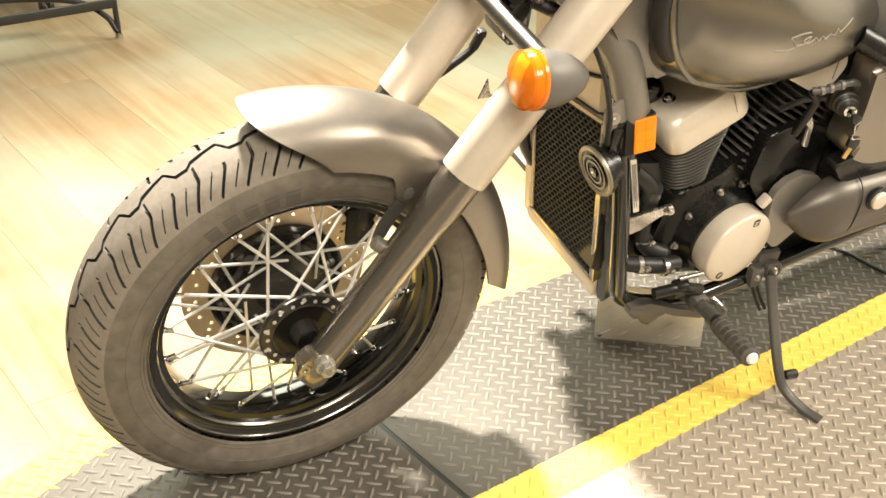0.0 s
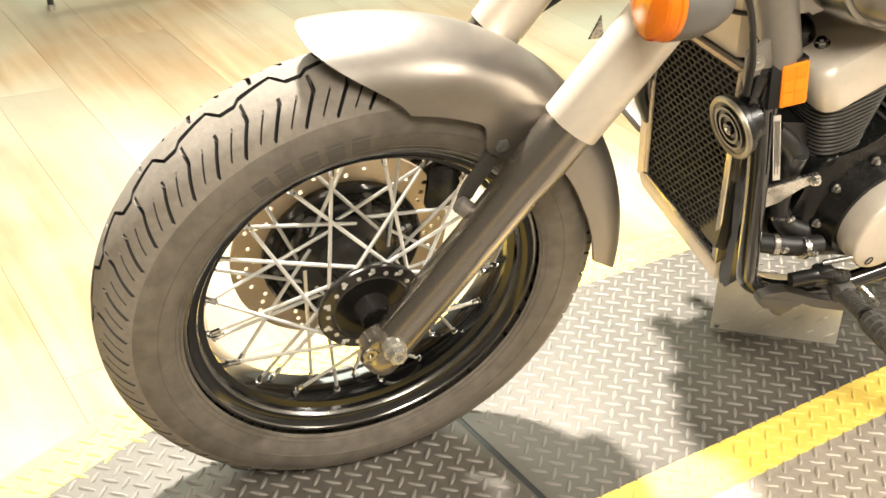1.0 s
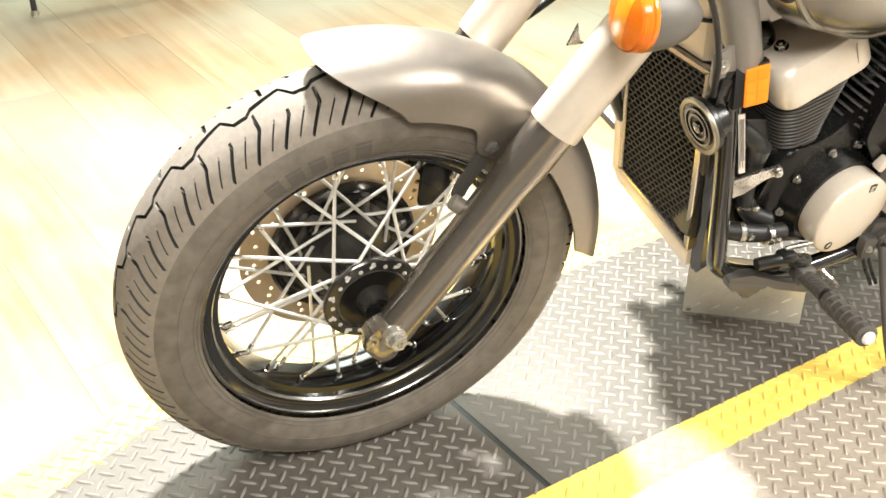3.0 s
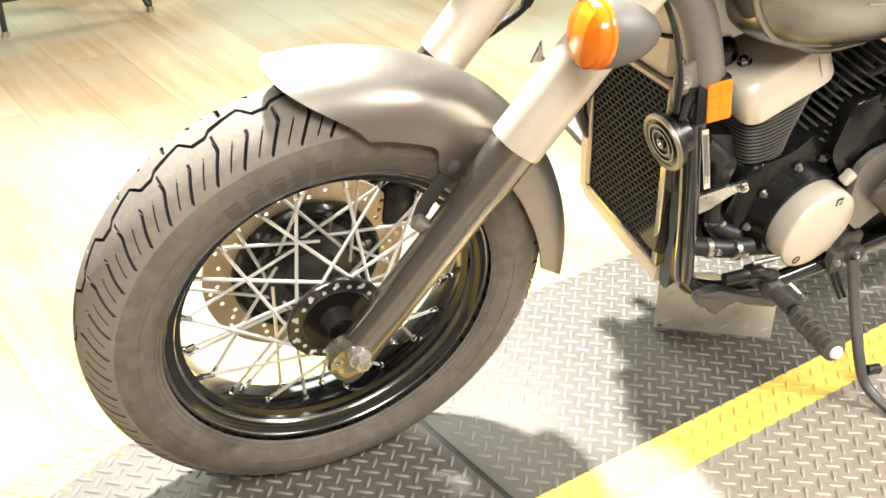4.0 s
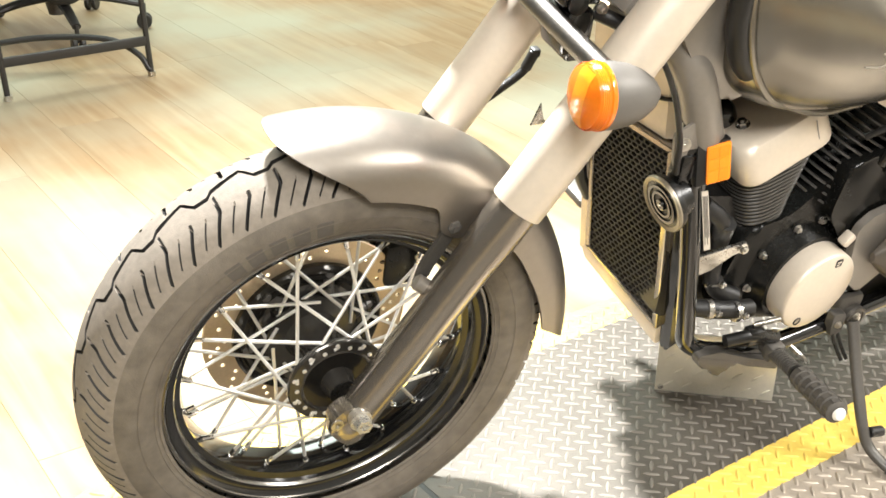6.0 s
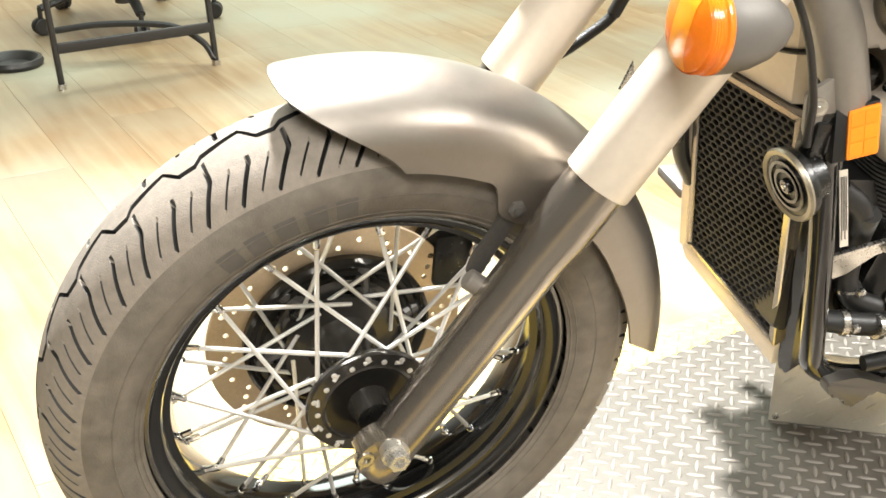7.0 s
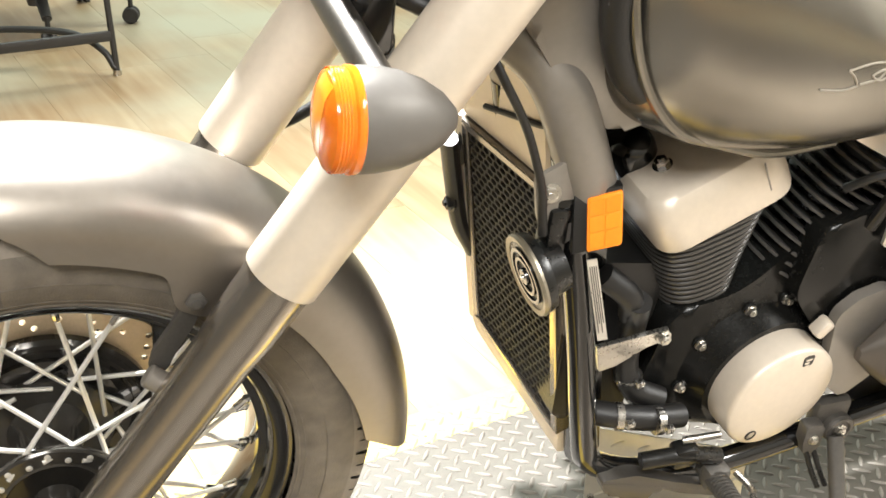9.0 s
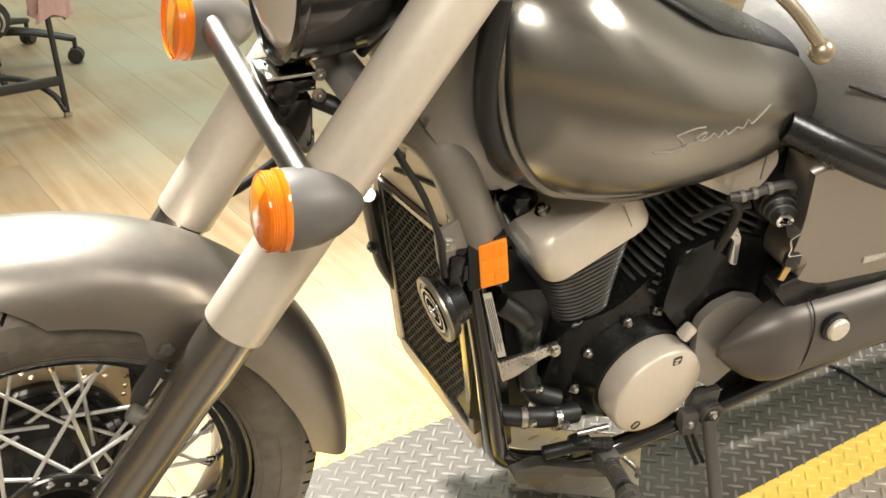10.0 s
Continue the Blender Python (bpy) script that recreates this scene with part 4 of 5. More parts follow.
box(bm, (0.470, -0.085, 0.612), (0.024, 0.020, 0.030), 0.004)
part("horn_bracket", bm, black_satin, horn)
bm = bmesh.new()
slab(bm, rounded([(0.432, 0.652), (0.462, 0.668), (0.482, 0.640), (0.486, 0.585), (0.470, 0.572), (0.455, 0.580), (0.440, 0.610)], 0.006), 0.005, left_face(-0.089), 0.001)
part("shroud_tab", bm, panel_grey, radiator, "taupe bracket plate beside the radiator")
bm = bmesh.new()
hex_bolt(bm, (0.449, -0.0945, 0.636), (-0.3, -0.9, 0.1), 0.0075, 0.006)
part("bolt", bm, steel, horn, "zinc bolt")
bm = bmesh.new()
tube(bm, [(0.372, -0.085, 0.785), (0.388, -0.099, 0.754), (0.403, -0.1, 0.728), (0.416, -0.1, 0.702), (0.428, -0.1, 0.671), (0.437, -0.1, 0.643), (0.442, -0.098, 0.618), (0.448, -0.095, 0.592)], lambda q: 0.0040 + 0.0025 * max(0.0, q - 0.6))
part("horn_cable", bm, black_plastic, horn, "black cable")

# zinc bracket at the far top corner of the radiator
bm = bmesh.new()
slab(bm, [(0.360, 0.545), (0.372, 0.580), (0.380, 0.552), (0.392, 0.545)], 0.003, left_face(0.136), 0.0005)
part("corner_bracket", bm, steel, radiator, "small zinc corner bracket")

# ---- engine ----
CRANK = V((0.760, 0, 0.380))


def crankcase():
    bm = bmesh.new()
    outline = rounded([(0.610, 0.300), (0.660, 0.262), (0.900, 0.270), (1.000, 0.330), (0.985, 0.470), (0.900, 0.540), (0.790, 0.520), (0.720, 0.450), (0.640, 0.435)], 0.03)
    slab(bm, outline, 0.180, left_face(0.115), 0.012)
    outline = rounded([(0.770, 0.455), (0.780, 0.540), (0.850, 0.562), (0.925, 0.530), (0.930, 0.400), (0.830, 0.380)], 0.02)
    slab(bm, outline, 0.030, left_face(-0.060), 0.008)
    return bm


engine = part("engine", crankcase(), engine_black, bike, "black V-twin engine with finned cylinders")


def cylinder(low, high, slope, count, half0, half1, material_fin, hv0, hv1):
    """A barrel between two points (u, w) with a stack of fins that slope by an angle."""
    a = V((high[0] - low[0], 0, high[1] - low[1]))
    side = V((math.cos(slope), 0, math.sin(slope)))
    up = V((-math.sin(slope), 0, math.cos(slope)))
    p0 = V((low[0], 0, low[1]))
    bm = bmesh.new()
    rod(bm, p0 - a * 0.4, p0 + a * 1.05, 0.046, 0.058, 32)
    core = part("cylinder", bm, black_satin, engine, "black cylinder barrel")
    for k in range(count):
        t = k / (count - 1)
        c = p0 + a * t
        hl, hv = half0 + (half1 - half0) * t, hv0 + (hv1 - hv0) * t
        out = rounded([(-hl, -hv), (hl, -hv), (hl, hv), (-hl, hv)], 0.044, 7)
        bm = bmesh.new()
        slab(bm, out, 0.0036, lambda x, y, h: c + up * h + side * x + V((0, y, 0)), 0.0010, 1)
        part("fin", bm, material_fin, core)


fin_black = shader("fin_enamel", (0.062, 0.058, 0.053), 0.36, 0.2, 0.1, 60)
A1, S1 = V((math.sin(radians(-27)), 0, math.cos(radians(-27)))), V((math.cos(radians(-27)), 0, -math.sin(radians(-27))))
A2, S2 = V((math.sin(radians(30)), 0, math.cos(radians(30)))), V((math.cos(radians(30)), 0, -math.sin(radians(30))))
cylinder((0.683, 0.440), (0.658, 0.564), radians(20), 16, 0.042, 0.071, fin_black, 0.060, 0.080)
cylinder((0.799, 0.448), (0.875, 0.580), radians(-30), 13, 0.064, 0.078, fin_black, 0.070, 0.082)


def rocker(a, side, s, hl, hv, tall, label):
    bm = bmesh.new()
    sizes = [(0.0, 1.0), (0.006, 1.02), (tall * 0.55, 1.0), (tall * 0.80, 0.95), (tall * 0.95, 0.86), (tall, 0.74)]
    loops = []
    for h, k in sizes:
        inset = (1 - k) * 0.07
        out = rounded([(-hl + inset, -hv + inset), (hl - inset, -hv + inset), (hl - inset, hv - inset), (-hl + inset, hv - inset)], 0.030 * k, 6)
        loops.append([CRANK + a * (s + h) + side * x + V((0, y, 0)) for x, y in out])
    rings(bm, loops)
    return part("rocker_cover", bm, champagne, engine, label)


cover_front = rocker(A1, S1, 0.203, 0.077, 0.083, 0.063, "champagne painted rocker cover")
bm = bmesh.new()
seam_at = CRANK + A1 * 0.238 + S1 * 0.046 + V((0, -0.0832, 0))
box(bm, (0, 0, 0), (0.0016, 0.0012, 0.042), 0.0, Matrix(((S1.x, 0, A1.x, seam_at.x), (0, 1, 0, seam_at.y), (S1.z, 0, A1.z, seam_at.z), (0, 0, 0, 1))))
part("cover_seam", bm, panel_grey, cover_front)
bm = bmesh.new()
slab(bm, rounded([(0.760, 0.664), (0.7735, 0.6543), (0.833, 0.622), (0.860, 0.622), (0.8787, 0.632), (0.8925, 0.6588), (0.890, 0.674), (0.878, 0.690), (0.780, 0.710)], 0.008), 0.150, left_face(0.056), 0.008, 3)
cover_rear = part("rocker_cover", bm, champagne, engine, "champagne painted rocker cover")
bm = bmesh.new()
box(bm, (0.871, -0.0945, 0.660), (0.0016, 0.0012, 0.040), 0.0)
part("cover_seam", bm, panel_grey, cover_rear)
bm = bmesh.new()
lathe(bm, [(0.026, -0.030), (0.026, 0.010), (0.0245, 0.018), (0.020, 0.025), (0.012, 0.029), (0.0, 0.030)], CRANK + A1 * 0.264 + S1 * -0.050 + V((0, 0.012, 0)), A1, 32)
part("plug_cap", bm, black_gloss, cover_front, "black spark plug cap")
bm = bmesh.new()
hex_bolt(bm, CRANK + A1 * 0.264 + S1 * -0.034 + V((0, -0.024, 0)), A1, 0.008, 0.010)
part("cover_bolt", bm, chrome, cover_front)
# drum behind the round cover, with ribs that end in bolts
OUT = V((0.101, -0.993, -0.054)).normalized()
COVER = V((0.7735, -0.1185, 0.3300)) - OUT * 0.0405
bm = bmesh.new()
lathe(bm, [(0.120, -0.110), (0.118, -0.046), (0.112, -0.036), (0.090, -0.012), (0.079, 0.002)], COVER, OUT, 72)
drum = part("drum", bm, engine_black, engine, "black ribbed generator case")
for u, w in ((0.736, 0.425), (0.781, 0.433), (0.6825, 0.3865), (0.671, 0.326), (0.851, 0.290)):
    p = V((u, -0.064, w))
    d = (V((COVER.x, -0.064, COVER.z)) - p).normalized()
    bm = bmesh.new()
    rod(bm, p + V((0, 0.006, 0)), p + d * 0.030 + V((0, -0.010, 0)), 0.0058, 0.0040, 12)
    rod(bm, p + V((0, 0.020, 0)), p + V((0, -0.004, 0)), 0.0105, 0.0085, 16, 0.001)
    rib = part("rib", bm, engine_black, drum)
    bm = bmesh.new()
    hex_bolt(bm, p + V((0, -0.004, 0)), OUT, 0.0052, 0.007)
    part("case_bolt", bm, steel, rib, "zinc case bolt")

# round left cover with its domed face
bm = bmesh.new()
lathe(bm, [(0.070, 0.0), (0.072, 0.004), (0.072, 0.034), (0.0715, 0.0375), (0.0702, 0.0395), (0.0680, 0.0405), (0.053, 0.0415), (0.035, 0.0424), (0.015, 0.0429), (0.0, 0.0430)], COVER, OUT, 72)
round_cover = part("round_cover", bm, champagne, engine, "round champagne engine cover")
shield = [(-0.0075, 0.009), (0.0, 0.0105), (0.0075, 0.009), (0.0072, -0.003), (0.0, -0.0115), (-0.0072, -0.003)]


def on_cover(deg, r):
    """A placing on the round cover's face, for outlines."""
    p = COVER + OUT * 0.0412 + V((math.cos(radians(deg)) * r, 0, math.sin(radians(deg)) * r))
    return lambda a, b, c: p + V((0.995, 0.101, 0.0)) * a + V((-0.005, -0.054, 0.998)) * b + OUT * c


bm = bmesh.new()
slab(bm, rounded(shield, 0.002), 0.0016, on_cover(72, 0.055), 0.0003, 1)
badge = part("badge", bm, black_plastic, round_cover, "small dark shield badge")
for k, (a0, a1) in enumerate(((-0.0045, 0.0048), (-0.0048, 0.0020), (-0.0030, 0.0036))):
    bm = bmesh.new()
    slab(bm, [(a0, 0.0055 - 0.0048 * k), (a1, 0.0055 - 0.0048 * k), (a1 - 0.001, 0.0030 - 0.0048 * k), (a0 + 0.001, 0.0030 - 0.0048 * k)], 0.0005, lambda a, b, c: on_cover(72, 0.055)(a, b, c + 0.0016))
    part("badge_bar", bm, champagne, badge)
p = COVER + OUT * 0.0408 + V((math.cos(radians(242)) * 0.057, 0, math.sin(radians(242)) * 0.057))
bm = bmesh.new()
lathe(bm, [(0.0075, -0.003), (0.0075, 0.0015), (0.006, 0.002), (0.0055, -0.001), (0.0, -0.001)], p, OUT, 20)
socket = part("cover_screw", bm, black_plastic, round_cover, "recessed cover screw")
bm = bmesh.new()
lathe(bm, [(0.0042, -0.002), (0.0042, 0.0012), (0.0022, 0.0016)], p, OUT, 6)
part("screw_head", bm, steel, socket)
bm = bmesh.new()
box(bm, (0, 0, 0), (0.014, 0.018, 0.024), 0.004, pose(0.8120, -0.100, 0.4130, 0, 40, 0))
part("case_clip", bm, champagne, engine, "small taupe clip beside the round cover")

# drive side covers
bm = bmesh.new()
slab(bm, rounded([(0.822, 0.424), (0.826, 0.436), (0.8447, 0.4530), (0.8765, 0.4620), (0.9115, 0.4500), (0.941, 0.4207), (0.940, 0.360), (0.8706, 0.3006), (0.835, 0.330)], 0.006), 0.014, left_face(-0.094), 0.004, 3)
part("sprocket_cover", bm, panel_grey, engine, "taupe-grey drive cover plate")
bm = bmesh.new()
loops = []
for t in [k / 20 for k in range(21)]:
    u = 0.850 + t * 0.41
    nose = min(1.0, math.sin(min(t * 4.5, 1) * math.pi / 2) ** 0.75)
    wc = 0.388 + 0.034 * t
    hh = (0.068 - 0.016 * t) * max(nose, 0.12)
    deep = 0.050 * max(nose, 0.15)
    ring = []
    for k in range(24):
        q = 2 * math.pi * k / 24
        c, s = math.cos(q), math.sin(q)
        ring.append(V((u + 0.05 * t * 0, -0.125 - deep * math.copysign(abs(c) ** 0.7, c) * (1 if c > 0 else 0.35), wc + hh * math.copysign(abs(s) ** 0.8, s))))
    loops.append(ring)
rings(bm, loops)
shaft = part("drive_shaft_cover", bm, drive_grey, engine, "long rounded taupe-grey shaft cover")
split = []
for k in range(13):
    q = -1.35 + 2.7 * k / 12
    split.append(V((0.958 + 0.012 * (k / 12 - 0.5), -0.1255 - 0.0502 * math.cos(q) ** 0.7, 0.4026 + 0.0632 * math.copysign(abs(math.sin(q)) ** 0.8, math.sin(q)))))
bm = bmesh.new()
tube(bm, split, 0.0011, 6, 2)
part("cover_split", bm, black_plastic, shaft, "dark split line across the cover")
bm = bmesh.new()
lathe(bm, [(0.021, -0.004), (0.022, 0.004), (0.020, 0.006), (0.0165, 0.006)], (0.994, -0.172, 0.432), LEFT, 32)
ring_ob = part("pivot_ring", bm, black_plastic, shaft)
bm = bmesh.new()
lathe(bm, [(0.0165, 0.002), (0.017, 0.010), (0.015, 0.013), (0.0, 0.0145)], (0.994, -0.172, 0.432), LEFT, 32)
part("pivot_cap", bm, champagne, ring_ob, "pale round pivot cap")
bm = bmesh.new()
slab(bm, rounded([(0.895, 0.498), (0.965, 0.520), (1.20, 0.520), (1.25, 0.470), (0.93, 0.455)], 0.012), 0.026, left_face(-0.118), 0.006)
part("swingarm_cover", bm, black_satin, engine)

# pipes and hoses low in front of the engine
bm = bmesh.new()
tube(bm, [(0.585, -0.075, 0.470), (0.596, -0.060, 0.420), (0.598, -0.060, 0.370), (0.608, -0.070, 0.340), (0.64, -0.080, 0.325)], 0.014, 16)
tube(bm, [(0.555, -0.080, 0.325), (0.585, -0.095, 0.325), (0.615, -0.100, 0.320), (0.66, -0.098, 0.312)], 0.014, 16)
tube(bm, [(0.545, -0.06, 0.50), (0.575, -0.07, 0.475), (0.59, -0.06, 0.44)], 0.014, 14)
hoses = part("coolant_hose", bm, black_plastic, engine, "black coolant hoses")
for p, d in (((0.582, -0.094, 0.325), (1, -0.3, 0)), ((0.603, -0.064, 0.352), (0.15, 0, -1)), ((0.625, -0.106, 0.319), (1, -0.1, -0.1))):
    bm = bmesh.new()
    lathe(bm, [(0.0140, -0.004), (0.0156, -0.004), (0.0156, 0.004), (0.0140, 0.004)], p, d, 24)
    s, t, a = basis(d)
    box(bm, V(p) + V((0.004, -0.018, 0.004)), (0.010, 0.008, 0.008), 0.001)
    part("hose_clamp", bm, steel, hoses, "zinc hose clamp")
bm = bmesh.new()
MOUNT = [(0.538, 0.428), (0.620, 0.438), (0.624, 0.424), (0.598, 0.419), (0.566, 0.398), (0.547, 0.394)]
slab(bm, MOUNT, 0.006, left_face(-0.084), 0.001)
engine_mount = part("engine_mount", bm, steel, engine, "flat steel engine mount")
bm = bmesh.new()
hex_bolt(bm, (0.614, -0.0905, 0.430), LEFT, 0.0065, 0.008)
part("mount_bolt", bm, steel, engine_mount)
bm = bmesh.new()
rod(bm, (0.648, -0.128, 0.305), (0.686, -0.140, 0.317), 0.0042, 0.0042, 12)
part("shift_rod", bm, steel, bike, "short bright gear shift rod")
bm = bmesh.new()
tube(bm, [(0.600, -0.128, 0.285), (0.645, -0.135, 0.290), (0.700, -0.130, 0.270)], 0.010, 12)
box(bm, (0.650, -0.132, 0.288), (0.030, 0.022, 0.028), 0.005)
part("shift_linkage", bm, black_satin, bike, "black gear shift linkage")

# added block: stops light falling through this gap onto the plate
bm = bmesh.new()
slab(bm, rounded([(0.535, 0.275), (0.625, 0.265), (0.640, 0.480), (0.530, 0.500)], 0.01), 0.090, left_face(0.055), 0.006)
part("gap_light_block", bm, black_plastic, engine, "added black box that blocks light between radiator and crankcase")

# foot peg on its bracket
bm = bmesh.new()
slab(bm, rounded([(0.556, 0.264), (0.600, 0.262), (0.660, 0.234), (0.732, 0.206), (0.735, 0.190), (0.664, 0.216), (0.634, 0.232), (0.618, 0.212), (0.598, 0.212), (0.590, 0.230), (0.566, 0.238)], 0.008), 0.018, left_face(-0.110), 0.004)
peg_base = part("foot_peg", bm, stay_grey, bike, "folding foot peg with ribbed rubber")
bm = bmesh.new()
PEG0, PEG1 = V((0.694, -0.150, 0.252)), V((0.655, -0.325, 0.295))
rod(bm, PEG0 + V((0.0, 0.03, -0.01)), PEG0 + (PEG1 - PEG0) * 0.36, 0.0095, 0.0095, 16)
box(bm, PEG0 + V((0.002, 0.010, -0.003)), (0.030, 0.022, 0.030), 0.006)
part("peg_hinge", bm, bracket_grey, peg_base)
d = PEG1 - PEG0
ss, tt, aa = basis(d)
turns = []
for k in range(9 * 12 + 1):
    q = 2 * math.pi * k / 12
    turns.append(PEG0 + (ss * math.cos(q) + tt * math.sin(q)) * 0.0112 + aa * d.length * (-0.02 + 0.033 * k / 12))
bm = bmesh.new()
tube(bm, turns, 0.0019, 6, 1)
part("peg_spring", bm, stay_grey, peg_base, "coiled grey return spring")
bm = bmesh.new()
lathe(bm, [(0.0100, d.length * 0.320), (0.0145, d.length * 0.325), (0.0145, d.length * 0.350), (0.0100, d.length * 0.355)], PEG0, d, 20)
part("peg_collar", bm, black_plastic, peg_base)
prof = []
n = 7
for k in range(n):
    h0 = d.length * (0.375 + 0.585 * k / n)
    h1 = d.length * (0.375 + 0.585 * (k + 0.86) / n)
    prof += [(0.0150, h0), (0.0166, h0 + 0.001), (0.0166, h1 - 0.001), (0.0150, h1)]
bm = bmesh.new()
lathe(bm, [(0.010, prof[0][1] - 0.001)] + prof + [(0.010, prof[-1][1] + 0.001)], PEG0, d, 24)
s1, t1, a1 = basis(d)
for k in range(n):
    mid = d.length * (0.375 + 0.585 * (k + 0.43) / n)
    for q in range(0, 360, 40):
        out = s1 * math.cos(radians(q + 20 * (k % 2))) + t1 * math.sin(radians(q + 20 * (k % 2)))
        m = Matrix(((out.x, a1.cross(out).x, a1.x, 0), (out.y, a1.cross(out).y, a1.y, 0), (out.z, a1.cross(out).z, a1.z, 0), (0, 0, 0, 1)))
        box(bm, (0, 0, 0), (0.003, 0.0085, d.length * 0.055), 0.0, Matrix.Translation(PEG0 + a1 * mid + out * 0.0158) @ m)
part("peg_rubber", bm, moulded_rubber, peg_base, "blocky black rubber sleeve")
bm = bmesh.new()
rod(bm, PEG0 + d * 0.962, PEG0 + d * 1.00, 0.0105, 0.009, 20, 0.002)
part("peg_tip", bm, white_cap, peg_base, "white end cap")
bm = bmesh.new()
tube(bm, [PEG0 + V((0.01, -0.01, 0.022)), PEG0 + V((0.022, -0.03, 0.012)), PEG0 + V((0.012, -0.045, 0.020))], 0.004, 8)
part("return_spring", bm, steel, peg_base)

# side stand
bm = bmesh.new()
tube(bm, [(0.872, -0.122, 0.250), (0.866, -0.168, 0.186), (0.858, -0.222, 0.120), (0.862, -0.250, 0.088), (0.876, -0.290, 0.073), (0.890, -0.325, 0.072)], lambda q: 0.0108 - 0.002 * q, 14, 8, 0.75)
stand = part("side_stand", bm, stay_grey, bike, "dark steel side stand swung down")
bm = bmesh.new()
box(bm, (0.872, -0.098, 0.266), (0.050, 0.020, 0.050), 0.008)
rod(bm, (0.8785, -0.090, 0.2547), (0.8785, -0.118, 0.2547), 0.0195, 0.0195, 28, 0.003)
lathe(bm, [(0.0195, 0.0), (0.0185, 0.003), (0.0140, 0.003), (0.0130, 0.001), (0.0, 0.001)], (0.8785, -0.1175, 0.2547), LEFT, 28)
pivot = part("stand_pivot", bm, stay_grey, stand)
bm = bmesh.new()
slab(bm, rounded([(0.828, 0.272), (0.854, 0.270), (0.856, 0.236), (0.850, 0.222), (0.836, 0.224), (0.830, 0.244)], 0.006), 0.016, left_face(-0.104), 0.003)
part("stand_switch", bm, bracket_grey, pivot, "dark bracket of the stand switch")
bm = bmesh.new()
hex_bolt(bm, (0.8785, -0.1185, 0.2547), LEFT, 0.0065, 0.006)
part("pivot_bolt", bm, steel, pivot)
bm = bmesh.new()
hex_bolt(bm, (0.842, -0.120, 0.249), LEFT, 0.0050, 0.005)
part("pivot_bolt", bm, steel, pivot)
for side in (0.0, 0.011):
    bm = bmesh.new()
    tube(bm, [(0.840 + side, -0.116, 0.230), (0.846 + side, -0.130, 0.208), (0.852 + side, -0.144, 0.190)], 0.0034, 10)
    part("stand_spring", bm, black_satin, stand, "black stand spring")
bm = bmesh.new()
rod(bm, (0.866, -0.236, 0.108), (0.895, -0.236, 0.103), 0.009, 0.009, 12, 0.002)
part("stand_stop", bm, black_plastic, stand)

# ---- tank, neck panels, seat and side cover ----
TANK = [(0.476, 0.832, 0.030, 0.050), (0.482, 0.828, 0.085, 0.098), (0.500, 0.819, 0.114, 0.121), (0.540, 0.812, 0.138, 0.137), (0.600, 0.799, 0.154, 0.146), (0.680, 0.773, 0.160, 0.125), (0.760, 0.751, 0.151, 0.101),
        (0.840, 0.738, 0.130, 0.084), (0.900, 0.731, 0.105, 0.065), (0.950, 0.726, 0.074, 0.043), (0.998, 0.722, 0.038, 0.019), (1.015, 0.720, 0.010, 0.005)]


def tank_loop(u, wc, hv, hh, n=56):
    out = []
    for k in range(n):
        q = 2 * math.pi * k / n
        c, s = math.cos(q), math.sin(q)
        out.append(V((u, hv * math.copysign(abs(c) ** (0.72 if s < 0 else 0.86), c), wc + hh * math.copysign(abs(s) ** (0.72 if s < 0 else 0.95), s))))
    return out


def between(rows, steps):
    out = []
    for line in smooth_line([V((r[0], r[1], r[2])) for r in rows], steps):
        out.append([line.x, line.y, line.z])
    other = smooth_line([V((r[0], r[3], 0)) for r in rows], steps)
    return [(a[0], a[1], a[2], b.y) for a, b in zip(out, other)]


bm = bmesh.new()
rings(bm, [tank_loop(*row) for row in between(TANK, 5)])
tank = part("fuel_tank", bm, tank_black, bike, "glossy black teardrop fuel tank", 60)
bm = bmesh.new()
tube(bm, [(0.486, -0.092, 0.930), (0.480, -0.108, 0.880), (0.483, -0.116, 0.82), (0.506, -0.118, 0.755), (0.550, -0.114, 0.702), (0.610, -0.100, 0.672), (0.68, -0.09, 0.648), (0.76, -0.08, 0.645)], 0.0052, 10)
part("tank_flange", bm, tank_black, tank, "raised dark seam along the tank edge")


def tank_side(u, w):
    """The point of the tank's left side at u, w."""
    rows = between(TANK, 5)
    a, b = next((p, q) for p, q in zip(rows, rows[1:]) if p[0] <= u <= q[0])
    t = (u - a[0]) / (b[0] - a[0])
    wc, hv, hh = (a[i] + (b[i] - a[i]) * t for i in (1, 2, 3))
    x = min(abs(w - wc) / hh, 0.98)
    s = x ** (1 / (0.72 if w < wc else 0.95))
    return V((u, -hv * (1 - s * s) ** (0.36 if w < wc else 0.43) - 0.0004, w))


# a slanted ornament: plain strokes in place of lettering
STROKES = [[(0.652, 0.757), (0.676, 0.755), (0.690, 0.758)], [(0.690, 0.758), (0.684, 0.767), (0.676, 0.774)], [(0.676, 0.774), (0.700, 0.778), (0.716, 0.777)],
           [(0.692, 0.759), (0.712, 0.762), (0.718, 0.770), (0.704, 0.766), (0.716, 0.760), (0.730, 0.766)], [(0.730, 0.766), (0.738, 0.759), (0.746, 0.765), (0.752, 0.759), (0.766, 0.764)],
           [(0.766, 0.764), (0.776, 0.760), (0.784, 0.767), (0.790, 0.761), (0.806, 0.766), (0.824, 0.772)]]
for line in STROKES:
    bm = bmesh.new()
    tube(bm, [tank_side(u, w) for u, w in line], 0.0010, 6, 5)
    part("ornament_stroke", bm, ornament_grey, tank, "thin grey ornament stroke")

